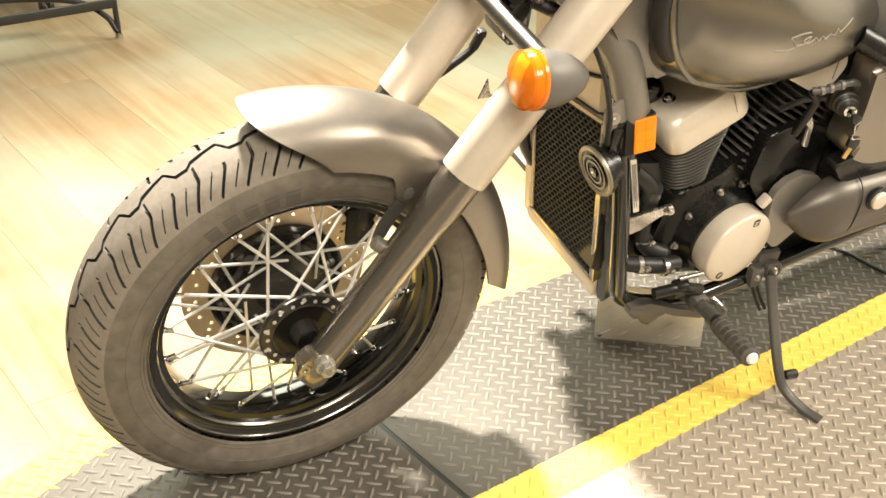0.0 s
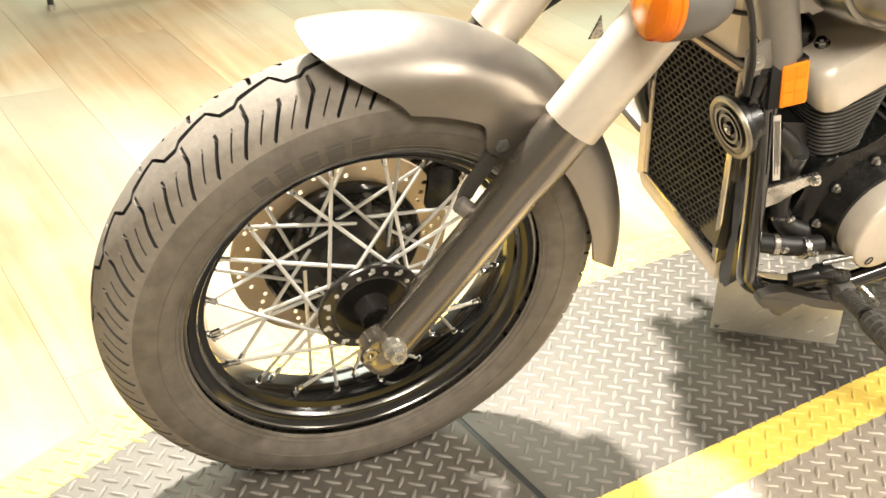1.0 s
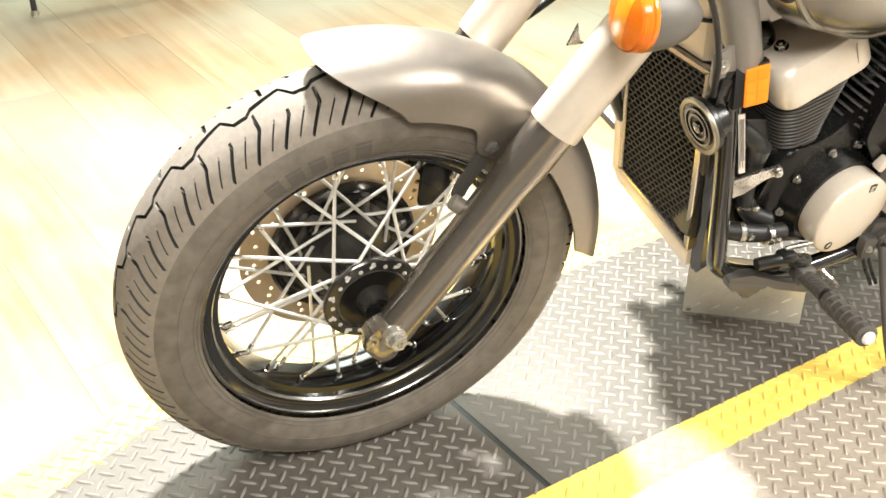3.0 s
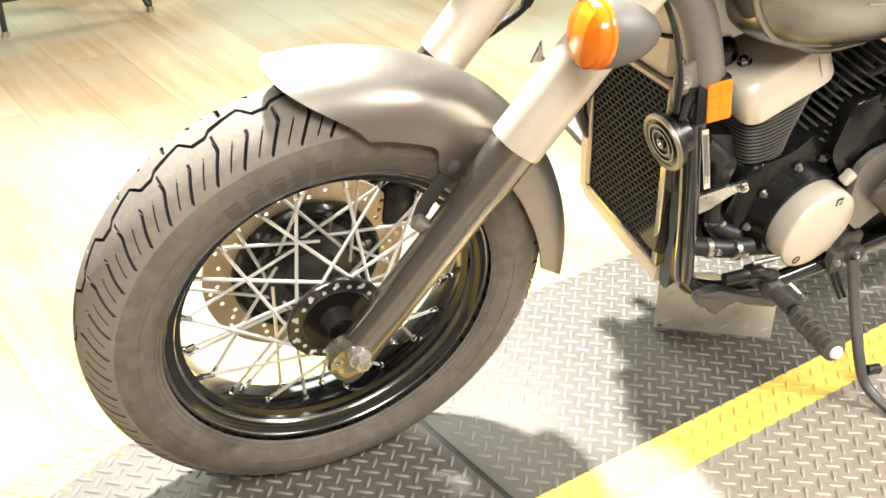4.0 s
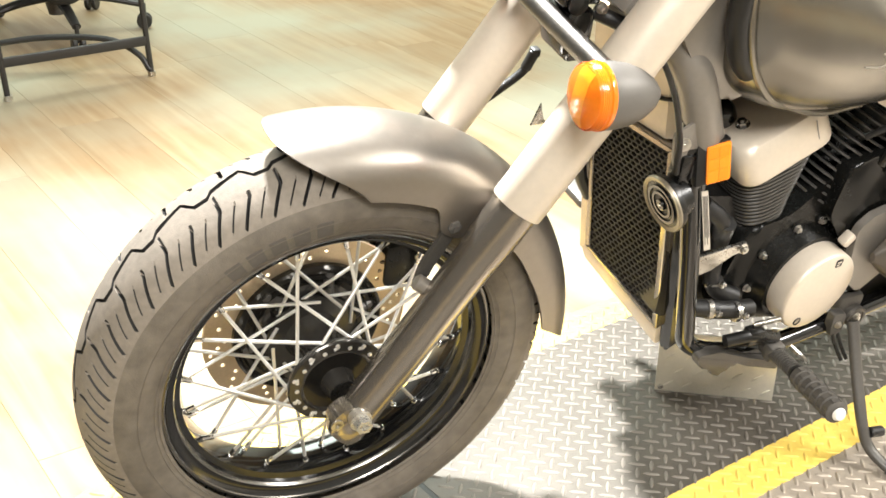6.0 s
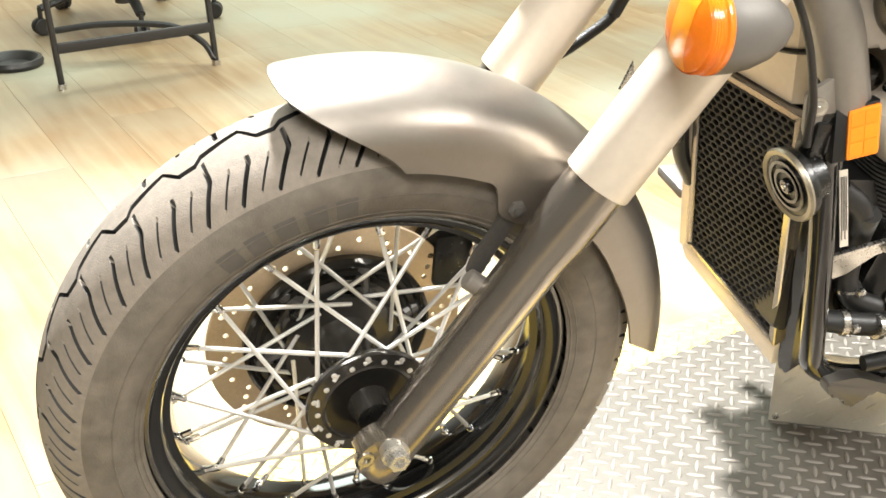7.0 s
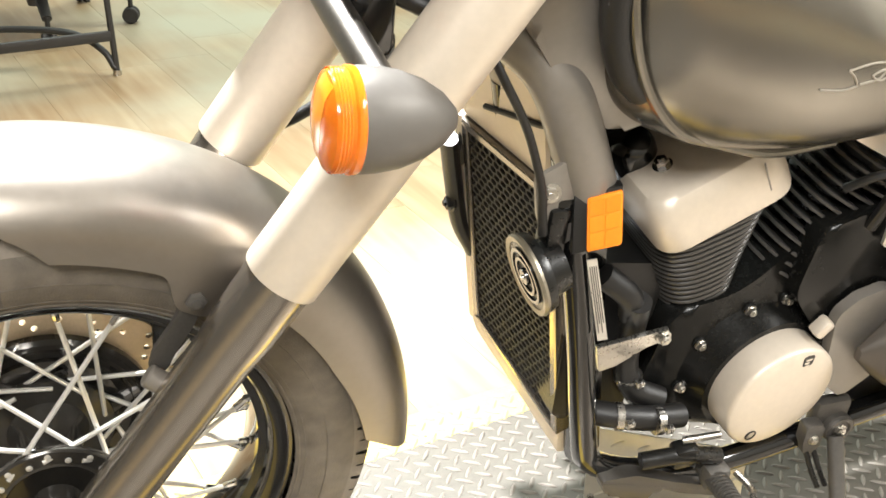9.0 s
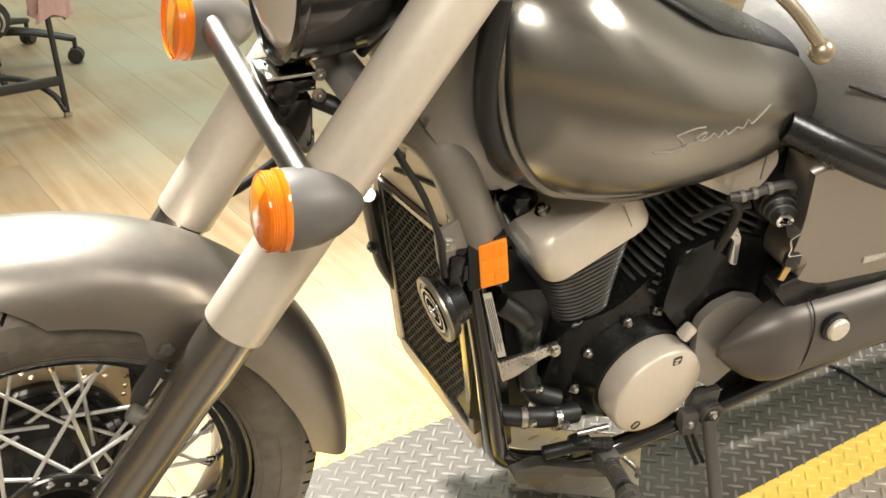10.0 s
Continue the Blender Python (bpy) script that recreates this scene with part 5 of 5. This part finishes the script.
bm = bmesh.new()
slab(bm, rounded([(0.405, 0.800), (0.450, 0.930), (0.560, 0.930), (0.570, 0.700), (0.500, 0.680), (0.450, 0.735)], 0.02), 0.165, left_face(0.0825), 0.010)
part("neck_panel", bm, panel_grey, bike, "taupe-grey steering head panel")
# added backing so the gap between neck panel and rocker cover looks dark
bm = bmesh.new()
slab(bm, rounded([(0.505, 0.72), (0.66, 0.72), (0.68, 0.60), (0.58, 0.565), (0.53, 0.58)], 0.012), 0.014, left_face(0.062), 0.003)
part("gap_backing", bm, black_satin, bike, "added black backing plate that darkens the gap above the engine")
bm = bmesh.new()
tube(bm, [(0.478, -0.098, 0.93), (0.470, -0.104, 0.87), (0.472, -0.106, 0.81), (0.488, -0.106, 0.765), (0.512, -0.102, 0.738)], 0.016, 14, 8, 0.8)
part("neck_pad", bm, black_plastic, bike, "black rubber pad in front of the tank")
bm = bmesh.new()
loops = []
for u, wc, hv, hh in ((0.640, 0.925, 0.030, 0.010), (0.700, 0.884, 0.058, 0.014), (0.780, 0.838, 0.066, 0.016), (0.860, 0.808, 0.058, 0.014), (0.930, 0.775, 0.045, 0.012), (0.985, 0.742, 0.025, 0.008)):
    loops.append([V((u, hv * math.cos(q), wc + hh * math.sin(q))) for q in (2 * math.pi * k / 24 for k in range(24))])
rings(bm, loops)
part("tank_console", bm, black_satin, tank, "black console strip along the tank top")

SEAT = [(0.925, 0.765, 0.050, 0.040), (0.950, 0.757, 0.100, 0.075), (1.000, 0.745, 0.150, 0.100), (1.100, 0.725, 0.165, 0.095), (1.220, 0.730, 0.165, 0.090), (1.300, 0.750, 0.150, 0.080), (1.330, 0.760, 0.08, 0.04)]
bm = bmesh.new()
rings(bm, [tank_loop(*row) for row in between(SEAT, 4)])
seat = part("seat", bm, seat_vinyl, bike, "grey vinyl rider seat", 60)
bm = bmesh.new()
tube(bm, [(0.945, -0.118, 0.772), (1.00, -0.150, 0.758), (1.10, -0.166, 0.735), (1.22, -0.167, 0.738)], 0.0025, 8)
part("seat_piping", bm, black_plastic, seat)
bm = bmesh.new()
tube(bm, [(0.868, -0.112, 0.728), (0.930, -0.142, 0.700), (1.023, -0.160, 0.657), (1.10, -0.168, 0.635), (1.18, -0.170, 0.630)], 0.0205, 16, 6)
part("seat_rail", bm, black_satin, bike, "black rail below the seat")
bm = bmesh.new()
slab(bm, rounded([(0.905, 0.700), (0.915, 0.590), (0.905, 0.520), (0.965, 0.488), (1.20, 0.480), (1.24, 0.640), (1.02, 0.690)], 0.03), 0.055, left_face(-0.090), 0.026, 5)
side_cover = part("side_cover", bm, taupe, bike, "taupe side cover")
bm = bmesh.new()
box(bm, (1.055, -0.1460, 0.513), (0.040, 0.003, 0.010), 0.001)
part("side_bar", bm, silver_label, side_cover, "plain silver bar")

# unseen far-side exhaust, right covers, peg and brake pedal, added to cast shade
bm = bmesh.new()
tube(bm, [(0.600, 0.07, 0.52), (0.570, 0.13, 0.46), (0.566, 0.165, 0.38), (0.580, 0.185, 0.28), (0.640, 0.195, 0.225), (0.80, 0.195, 0.215), (1.25, 0.195, 0.235)], 0.036, 18)
tube(bm, [(0.90, 0.08, 0.55), (0.88, 0.16, 0.48), (0.86, 0.20, 0.38), (0.90, 0.21, 0.30), (1.05, 0.205, 0.29), (1.35, 0.205, 0.32)], 0.023, 18)
part("exhaust_pipe", bm, steel, bike, "steel exhaust pipes on the far side")
for w0, w1 in ((0.235, 0.262), (0.325, 0.350)):
    bm = bmesh.new()
    tube(bm, [(1.15, 0.205, w0), (1.30, 0.212, w0), (1.90, 0.215, w1), (1.93, 0.215, w1)], lambda q: 0.047 if q < 0.93 else 0.036, 20)
    part("muffler", bm, steel, bike, "steel muffler on the far side")
bm = bmesh.new()
slab(bm, rounded([(0.905, 0.690), (0.915, 0.560), (0.905, 0.460), (0.965, 0.400), (1.30, 0.400), (1.34, 0.600), (1.02, 0.660)], 0.03), 0.050, lambda a, b, c: V((a, 0.120 + c, b)), 0.018, 4)
part("far_side_cover", bm, panel_grey, bike, "taupe side cover on the far side")
bm = bmesh.new()
slab(bm, rounded([(0.575, 0.300), (0.600, 0.235), (0.900, 0.240), (0.960, 0.340), (0.930, 0.470), (0.760, 0.520), (0.590, 0.450)], 0.03), 0.100, lambda a, b, c: V((a, 0.112 + c, b)), 0.012)
part("far_cover", bm, black_satin, engine, "black engine cover on the far side")
bm = bmesh.new()
rod(bm, (0.690, 0.150, 0.250), (0.655, 0.320, 0.285), 0.016, 0.016, 16, 0.002)
part("far_peg", bm, rubber, bike, "rubber foot peg on the far side")
bm = bmesh.new()
tube(bm, [(0.700, 0.20, 0.235), (0.640, 0.225, 0.250), (0.590, 0.240, 0.285), (0.575, 0.250, 0.300)], 0.010, 10)
box(bm, (0.572, 0.262, 0.305), (0.045, 0.070, 0.016), 0.005)
part("brake_pedal", bm, bracket_grey, bike, "brake pedal on the far side")

# box, swingarm, rear wheel and fender close the bike; unseen, added to block light
bm = bmesh.new()
slab(bm, rounded([(0.900, 0.250), (1.420, 0.270), (1.420, 0.640), (0.900, 0.690)], 0.03), 0.230, left_face(0.150), 0.012)
part("underseat_block", bm, black_plastic, bike, "unseen black box under the seat, added to block light")
bm = bmesh.new()
slab(bm, rounded([(1.20, 0.290), (1.62, 0.285), (1.66, 0.345), (1.20, 0.370)], 0.02), 0.210, left_face(0.105), 0.010)
part("swingarm", bm, black_satin, bike, "black swingarm beside the rear wheel")
REAR = V((1.640, 0, 0.315))
bm = bmesh.new()
loops = []
for k in range(97):
    q = 2 * math.pi * k / 96
    loops.append([REAR + V((math.cos(q) * (0.245 + 0.070 * math.cos(p)), 0.075 * math.sin(p), math.sin(q) * (0.245 + 0.070 * math.cos(p)))) for p in (2 * math.pi * i / 20 for i in range(20))])
rings(bm, loops, True, False)
rear_wheel = part("rear_wheel", bm, rubber, bike, "black rear tyre on a dark rim")
bm = bmesh.new()
lathe(bm, [(0.030, -0.08), (0.090, -0.05), (0.160, -0.04), (0.195, -0.055), (0.205, -0.05), (0.205, 0.05), (0.195, 0.055), (0.160, 0.04), (0.090, 0.05), (0.030, 0.08)], REAR, LEFT, 48)
part("rear_rim", bm, black_gloss, rear_wheel)
bm = bmesh.new()
loops = []
for k in range(41):
    q = radians(-5 + 160 * k / 40)
    d = V((math.cos(q), 0, math.sin(q)))
    out = [REAR + d * (0.345 - 0.05 * abs(s) ** 3) + V((0, 0.105 * s, 0)) for s in (-1 + i / 6 for i in range(13))]
    loops.append(out + [REAR + d * (0.341 - 0.05 * abs(s) ** 3) + V((0, 0.101 * s, 0)) for s in (1 - i / 6 for i in range(13))])
rings(bm, loops)
part("rear_fender", bm, taupe, bike, "taupe rear fender", 50)

# ignition lock with its key
TURN = V((-0.37, -0.92, -0.09)).normalized()
LOCK = V((0.886, -0.140, 0.603)) - TURN * 0.050
bm = bmesh.new()
lathe(bm, [(0.022, -0.030), (0.028, -0.010), (0.0295, 0.0), (0.0295, 0.010), (0.0255, 0.013), (0.0235, 0.016), (0.0235, 0.021), (0.0200, 0.025), (0.0200, 0.030), (0.0165, 0.034), (0.0160, 0.040), (0.0115, 0.044), (0.0, 0.045)], LOCK, TURN, 32)
lock = part("ignition_lock", bm, black_plastic, bike, "black ignition lock with a key in it")
for h, rr in ((0.0185, 0.0236), (0.0275, 0.0201), (0.0370, 0.0164)):
    bm = bmesh.new()
    lathe(bm, [(rr, h - 0.0022), (rr + 0.0012, h - 0.0008), (rr + 0.0012, h + 0.0008), (rr, h + 0.0022)], LOCK, TURN, 32)
    part("lock_rib", bm, grey_plastic, lock)
bm = bmesh.new()
lathe(bm, [(0.0100, 0.043), (0.0105, 0.050), (0.0070, 0.051), (0.0055, 0.046)], LOCK, TURN, 20)
part("lock_ring", bm, chrome, lock)
bm = bmesh.new()
slab(bm, rounded([(0.876, 0.606), (0.890, 0.606), (0.902, 0.596), (0.898, 0.588), (0.882, 0.590)], 0.003), 0.006, left_face(-0.150), 0.0015)
part("key_head", bm, black_plastic, lock)
bm = bmesh.new()
tube(bm, [(0.900, -0.158, 0.595), (0.885, -0.160, 0.589), (0.889, -0.160, 0.576), (0.889, -0.160, 0.564), (0.909, -0.160, 0.561)], 0.0014, 6)
part("key_ring", bm, chrome, lock)
bm = bmesh.new()
slab(bm, rounded([(0.888, 0.566), (0.910, 0.562), (0.911, 0.543), (0.900, 0.536), (0.886, 0.549)], 0.003), 0.006, left_face(-0.154), 0.0015)
part("key_fob", bm, black_plastic, lock)
bm = bmesh.new()
slab(bm, [(0.888, 0.548), (0.899, 0.543), (0.892, 0.524), (0.882, 0.529)], 0.003, left_face(-0.158), 0.0005)
part("key_blade", bm, brass, lock, "brass spare key")
bm = bmesh.new()
tube(bm, [(0.816, -0.112, 0.636), (0.832, -0.122, 0.642), (0.8588, -0.126, 0.649), (0.884, -0.126, 0.650), (0.902, -0.120, 0.638), (0.908, -0.108, 0.618)], 0.0062, 12)
sheath = part("wire_sheath", bm, grey_plastic, lock, "grey ribbed wire sheath")
for k, p in enumerate(((0.8264, -0.1195, 0.640), (0.8396, -0.1238, 0.6445), (0.8588, -0.126, 0.649))):
    bm = bmesh.new()
    lathe(bm, [(0.0060, -0.003), (0.0078, -0.003), (0.0078, 0.003), (0.0060, 0.003)], p, (1, -0.2, 0.25 - 0.06 * k), 20)
    part("sheath_band", bm, panel_grey, sheath, "pale grey band")
bm = bmesh.new()
tube(bm, [(0.837, -0.09, 0.538), (0.840, -0.100, 0.580), (0.836, -0.108, 0.612), (0.820, -0.110, 0.632)], 0.007, 10)
tube(bm, [(0.795, -0.08, 0.585), (0.818, -0.10, 0.612), (0.850, -0.112, 0.618)], 0.005, 10)
part("lock_wiring", bm, black_plastic, lock)
bm = bmesh.new()
slab(bm, rounded([(0.834, 0.584), (0.846, 0.582), (0.8593, 0.5581), (0.864, 0.513), (0.852, 0.5187), (0.850, 0.556), (0.836, 0.568)], 0.003), 0.004, left_face(-0.098), 0.001)
part("cable_bracket", bm, silver_label, engine, "bright bent cable bracket")

bm = bmesh.new()
bmesh.ops.create_uvsphere(bm, u_segments=40, v_segments=24, radius=1.0, matrix=Matrix.Translation((0.352, -0.050, 0.985)) @ Matrix.Diagonal((0.072, 0.062, 0.062, 1)))
part("instrument_cup", bm, grey_plastic, bike, "rounded grey instrument cup over the headlight")

# clutch lever reaching into view
bm = bmesh.new()
tube(bm, [(0.560, -0.235, 1.060), (0.620, -0.262, 1.020), (0.668, -0.285, 0.985), (0.700, -0.300, 0.950)], 0.009, 14, 8, 0.7)
lever = part("clutch_lever", bm, lever_metal, bike, "dull metal clutch lever with a ball end")
bm = bmesh.new()
bmesh.ops.create_uvsphere(bm, u_segments=20, v_segments=14, radius=0.0125, matrix=Matrix.Translation((0.704, -0.302, 0.942)))
part("lever_ball", bm, lever_metal, lever)
bm = bmesh.new()
tube(bm, [(0.43, -0.10, 1.03), (0.47, -0.16, 1.08), (0.54, -0.26, 1.11), (0.64, -0.35, 1.13), (0.74, -0.40, 1.13)], 0.0125, 16)
tube(bm, [(0.43, 0.10, 1.03), (0.47, 0.16, 1.08), (0.54, 0.26, 1.11), (0.64, 0.35, 1.13), (0.74, 0.40, 1.13)], 0.0125, 16)
rod(bm, (0.43, -0.10, 1.03), (0.43, 0.10, 1.03), 0.0125)
part("handlebar", bm, black_gloss, bike, "black handlebar")

# ---- polished steel sheet standing under the bike ----
bm = bmesh.new()
a, b = V((0.690, 0.004, 0)), V((0.836, -0.142, 0))
d = (b - a).normalized()
side = V((d.y, -d.x, 0))
low = [a, b, b + d * 0.004, a]
sheet_m = Matrix(((d.x, side.x, 0, a.x), (d.y, side.y, 0, a.y), (0, 0, 1, 0.0015), (0, 0, 0, 1)))
box(bm, (0.103, 0, 0.060), (0.206, 0.003, 0.120), 0.0008)
sheet = part("steel_sheet", bm, mirror_steel)
sheet.matrix_world = sheet_m
tagged(sheet, "small pale aluminium sheet with slanted bars standing on the lift plate", "metal sheet")
bm = bmesh.new()
lathe(bm, [(0.005, 0.0), (0.005, 0.0015), (0.002, 0.0025)], (0.010, 0.0015, 0.008), (0, 1, 0), 14)
part("rivet", bm, steel, sheet)
# raised slanted bars in four offset rows
for row in range(4):
    for col in range(6):
        bm = bmesh.new()
        lathe(bm, [(0.0006, -0.011), (0.0022, -0.006), (0.0026, 0.0), (0.0022, 0.006), (0.0006, 0.011)], (0.022 + 0.034 * col + 0.017 * (row % 2), 0.0014, 0.016 + 0.028 * row), (0.80, 0.0, 0.60), 8)
        if 0.022 + 0.034 * col + 0.017 * (row % 2) < 0.196:
            part("slant_bar", bm, mirror_steel, sheet)
        else:
            bm.free()
bm = bmesh.new()
tube(bm, [(1.41, 0.12, 0.006), (1.402, -0.018, 0.006), (1.407, -0.092, 0.006), (1.400, -0.181, 0.006), (1.42, -0.32, 0.006)], 0.0040, 8)
cable = part("floor_cable", bm, black_plastic)
tagged(cable, "thin black cable lying on the tread plate", "cable")

# ---- things on the floor behind the bike ----
def rack(m):
    """A black tube rack: two bent legs, a low cross bar and a slanting brace."""
    root = empty("rack", m, "black steel tube rack standing on the laminate floor", "rack")
    for x in (0.0, 0.46):
        bm = bmesh.new()
        tube(bm, [(x, 0.0, 0.0), (x - 0.010, 0.012, 0.25), (x - 0.020, 0.03, 0.50), (x - 0.032, 0.04, 0.80)], 0.009, 10)
        part("leg", bm, stand_black, root)
        bm = bmesh.new()
        rod(bm, (x, 0, 0), (x, 0, 0.015), 0.013, 0.013, 10)
        part("foot", bm, steel, root)
    bm = bmesh.new()
    box(bm, (0.226, 0.004, 0.115), (0.45, 0.014, 0.030), 0.003)
    part("cross_bar", bm, stand_black, root)
    bm = bmesh.new()
    tube(bm, [(0.455, 0.0, 0.02), (0.43, 0.03, 0.07), (0.36, 0.10, 0.11), (0.20, 0.22, 0.11), (0.05, 0.30, 0.09)], 0.010, 10)
    part("brace", bm, stand_black, root)
    bm = bmesh.new()
    box(bm, (0.21, 0.05, 0.80), (0.50, 0.24, 0.02), 0.004)
    part("top", bm, stand_black, root)
    return root


def hung_cloth(m):
    bm = bmesh.new()
    n, h = 28, 12
    loops = []
    for j in range(h + 1):
        w = 0.34 - 0.34 * j / h
        row = []
        for i in range(n):
            q = 2 * math.pi * i / n
            fold = 1 + 0.22 * math.sin(5 * q + 0.6 * j) * (0.4 + j / h)
            row.append(V((0.050 * math.cos(q) * fold * (0.7 + 0.4 * j / h), 0.028 * math.sin(q) * fold, w + 0.012 * math.sin(3 * q))))
        loops.append(row)
    rings(bm, loops)
    ob = part("hung_cloth", bm, pink_cloth)
    ob.matrix_world = m
    return tagged(ob, "dusty pink cloth hung over the black rack", "cloth")


hung_cloth(pose(0.742, 2.300, 0.275))


def bag(m):
    root = empty("bag", m, "dark round bag with pale curved trim on the chair base", "bag")
    bm = bmesh.new()
    bmesh.ops.create_uvsphere(bm, u_segments=32, v_segments=20, radius=1.0, matrix=Matrix.Diagonal((0.085, 0.065, 0.072, 1)))
    part("body", bm, bag_cloth, root)
    for r in (0.032, 0.050):
        bm = bmesh.new()
        tube(bm, [V((r * math.cos(q), -0.067 * math.sqrt(max(0.05, 1 - (r * math.cos(q) / 0.085) ** 2 - (r * math.sin(q) / 0.072) ** 2)), r * math.sin(q))) for q in (radians(-40 + 25 * k) for k in range(9))], 0.0045, 8, 4)
        part("trim", bm, silver_label, root, "pale curved trim")
    return root


bag(pose(0.665, 2.80, FLOOR + 0.200))

rack(pose(0.283, 2.285, FLOOR, 0, 0, 0))


def office_chair(m):
    root = empty("office_chair", m, "black swivel chair with a five-armed castor base", "chair")
    bm = bmesh.new()
    lathe(bm, [(0.030, 0.06), (0.038, 0.10), (0.030, 0.22), (0.022, 0.24), (0.022, 0.42)], (0, 0, 0), (0, 0, 1), 20)
    part("column", bm, grey_plastic, root)
    for k in range(5):
        q = radians(72 * k - 98)
        d = V((math.cos(q), math.sin(q), 0))
        bm = bmesh.new()
        tube(bm, [d * 0.03 + V((0, 0, 0.125)), d * 0.16 + V((0, 0, 0.115)), d * 0.30 + V((0, 0, 0.085))], lambda t: 0.024 - 0.008 * t, 10, 6, 0.7)
        arm = part("arm", bm, stand_black, root)
        bm = bmesh.new()
        side = V((-d.y, d.x, 0))
        for s in (-0.014, 0.014):
            rod(bm, d * 0.30 + side * (s - 0.008) + V((0, 0, 0.027)), d * 0.30 + side * (s + 0.008) + V((0, 0, 0.027)), 0.027, 0.027, 18, 0.003)
        rod(bm, d * 0.30 + V((0, 0, 0.03)), d * 0.30 + V((0, 0, 0.09)), 0.008)
        part("castor", bm, stand_black, arm)
    bm = bmesh.new()
    box(bm, (0, 0, 0.46), (0.46, 0.46, 0.08), 0.03)
    part("seat", bm, stand_black, root)
    return root


office_chair(pose(0.69, 2.96, FLOOR, 0, 0, 0))

bm = bmesh.new()
lathe(bm, [(0.055, -0.01), (0.062, 0.0), (0.075, 0.012), (0.085, 0.012), (0.090, 0.0), (0.085, -0.012), (0.062, -0.012)], (0, 0, 0.012), (0, 0, 1), 32)
ring = part("rubber_ring", bm, stand_black)
ring.matrix_world = pose(0.225, 2.60, FLOOR)
tagged(ring, "black rubber ring lying on the laminate floor", "rubber ring")

# ---- floor planks ----
bm = bmesh.new()
box(bm, (0, 0, -0.004), (1.2993, 0.1795, 0.008), 0.0003, Matrix(), 1)
plank_me = finish(bm, "plank", 30)
plank_me.materials.append(laminate)
PLANK_TURN = 88
turn = pose(0.6, 2.2, 0, 0, 0, PLANK_TURN)
rng = random.Random(7)
verts, faces = [], []
for r in range(-26, 27):
    shift = rng.random() * 1.3
    for c in range(-6, 7):
        p = turn @ V((c * 1.3 + shift - 0.65, r * 0.18, 0))
        if -1.9 < p.x < 2.3 and -0.4 < p.y < 5.2:
            piece("plank", plank_me, floor, pose(p.x, p.y, FLOOR, 0, 0, PLANK_TURN))
        elif X0 - 0.05 < p.x < X1 + 0.05 and Y0 - 0.64 < p.y < Y1 + 0.64:
            m, k = pose(p.x, p.y, FLOOR, 0, 0, PLANK_TURN), len(verts)
            for v in plank_me.vertices:
                q = m @ v.co
                verts.append((min(max(q.x, X0), X1), min(max(q.y, Y0), Y1), q.z))
            faces += [tuple(k + i for i in q.vertices) for q in plank_me.polygons]
far_me = bpy.data.meshes.new("far_planks")
far_me.from_pydata(verts, [], faces)
far_me.materials.append(laminate)
far_planks = new("far_planks", far_me)
far_planks.parent = floor
tagged(far_planks, "pale laminate planks farther off", "", "", "stuff")

# ---- lugs nearest to the camera ----
for x, y, s in near_lugs[:300]:
    piece("tread_lug", lug_plain, platform, pose(x, y, 0.0, 0, 0, s))
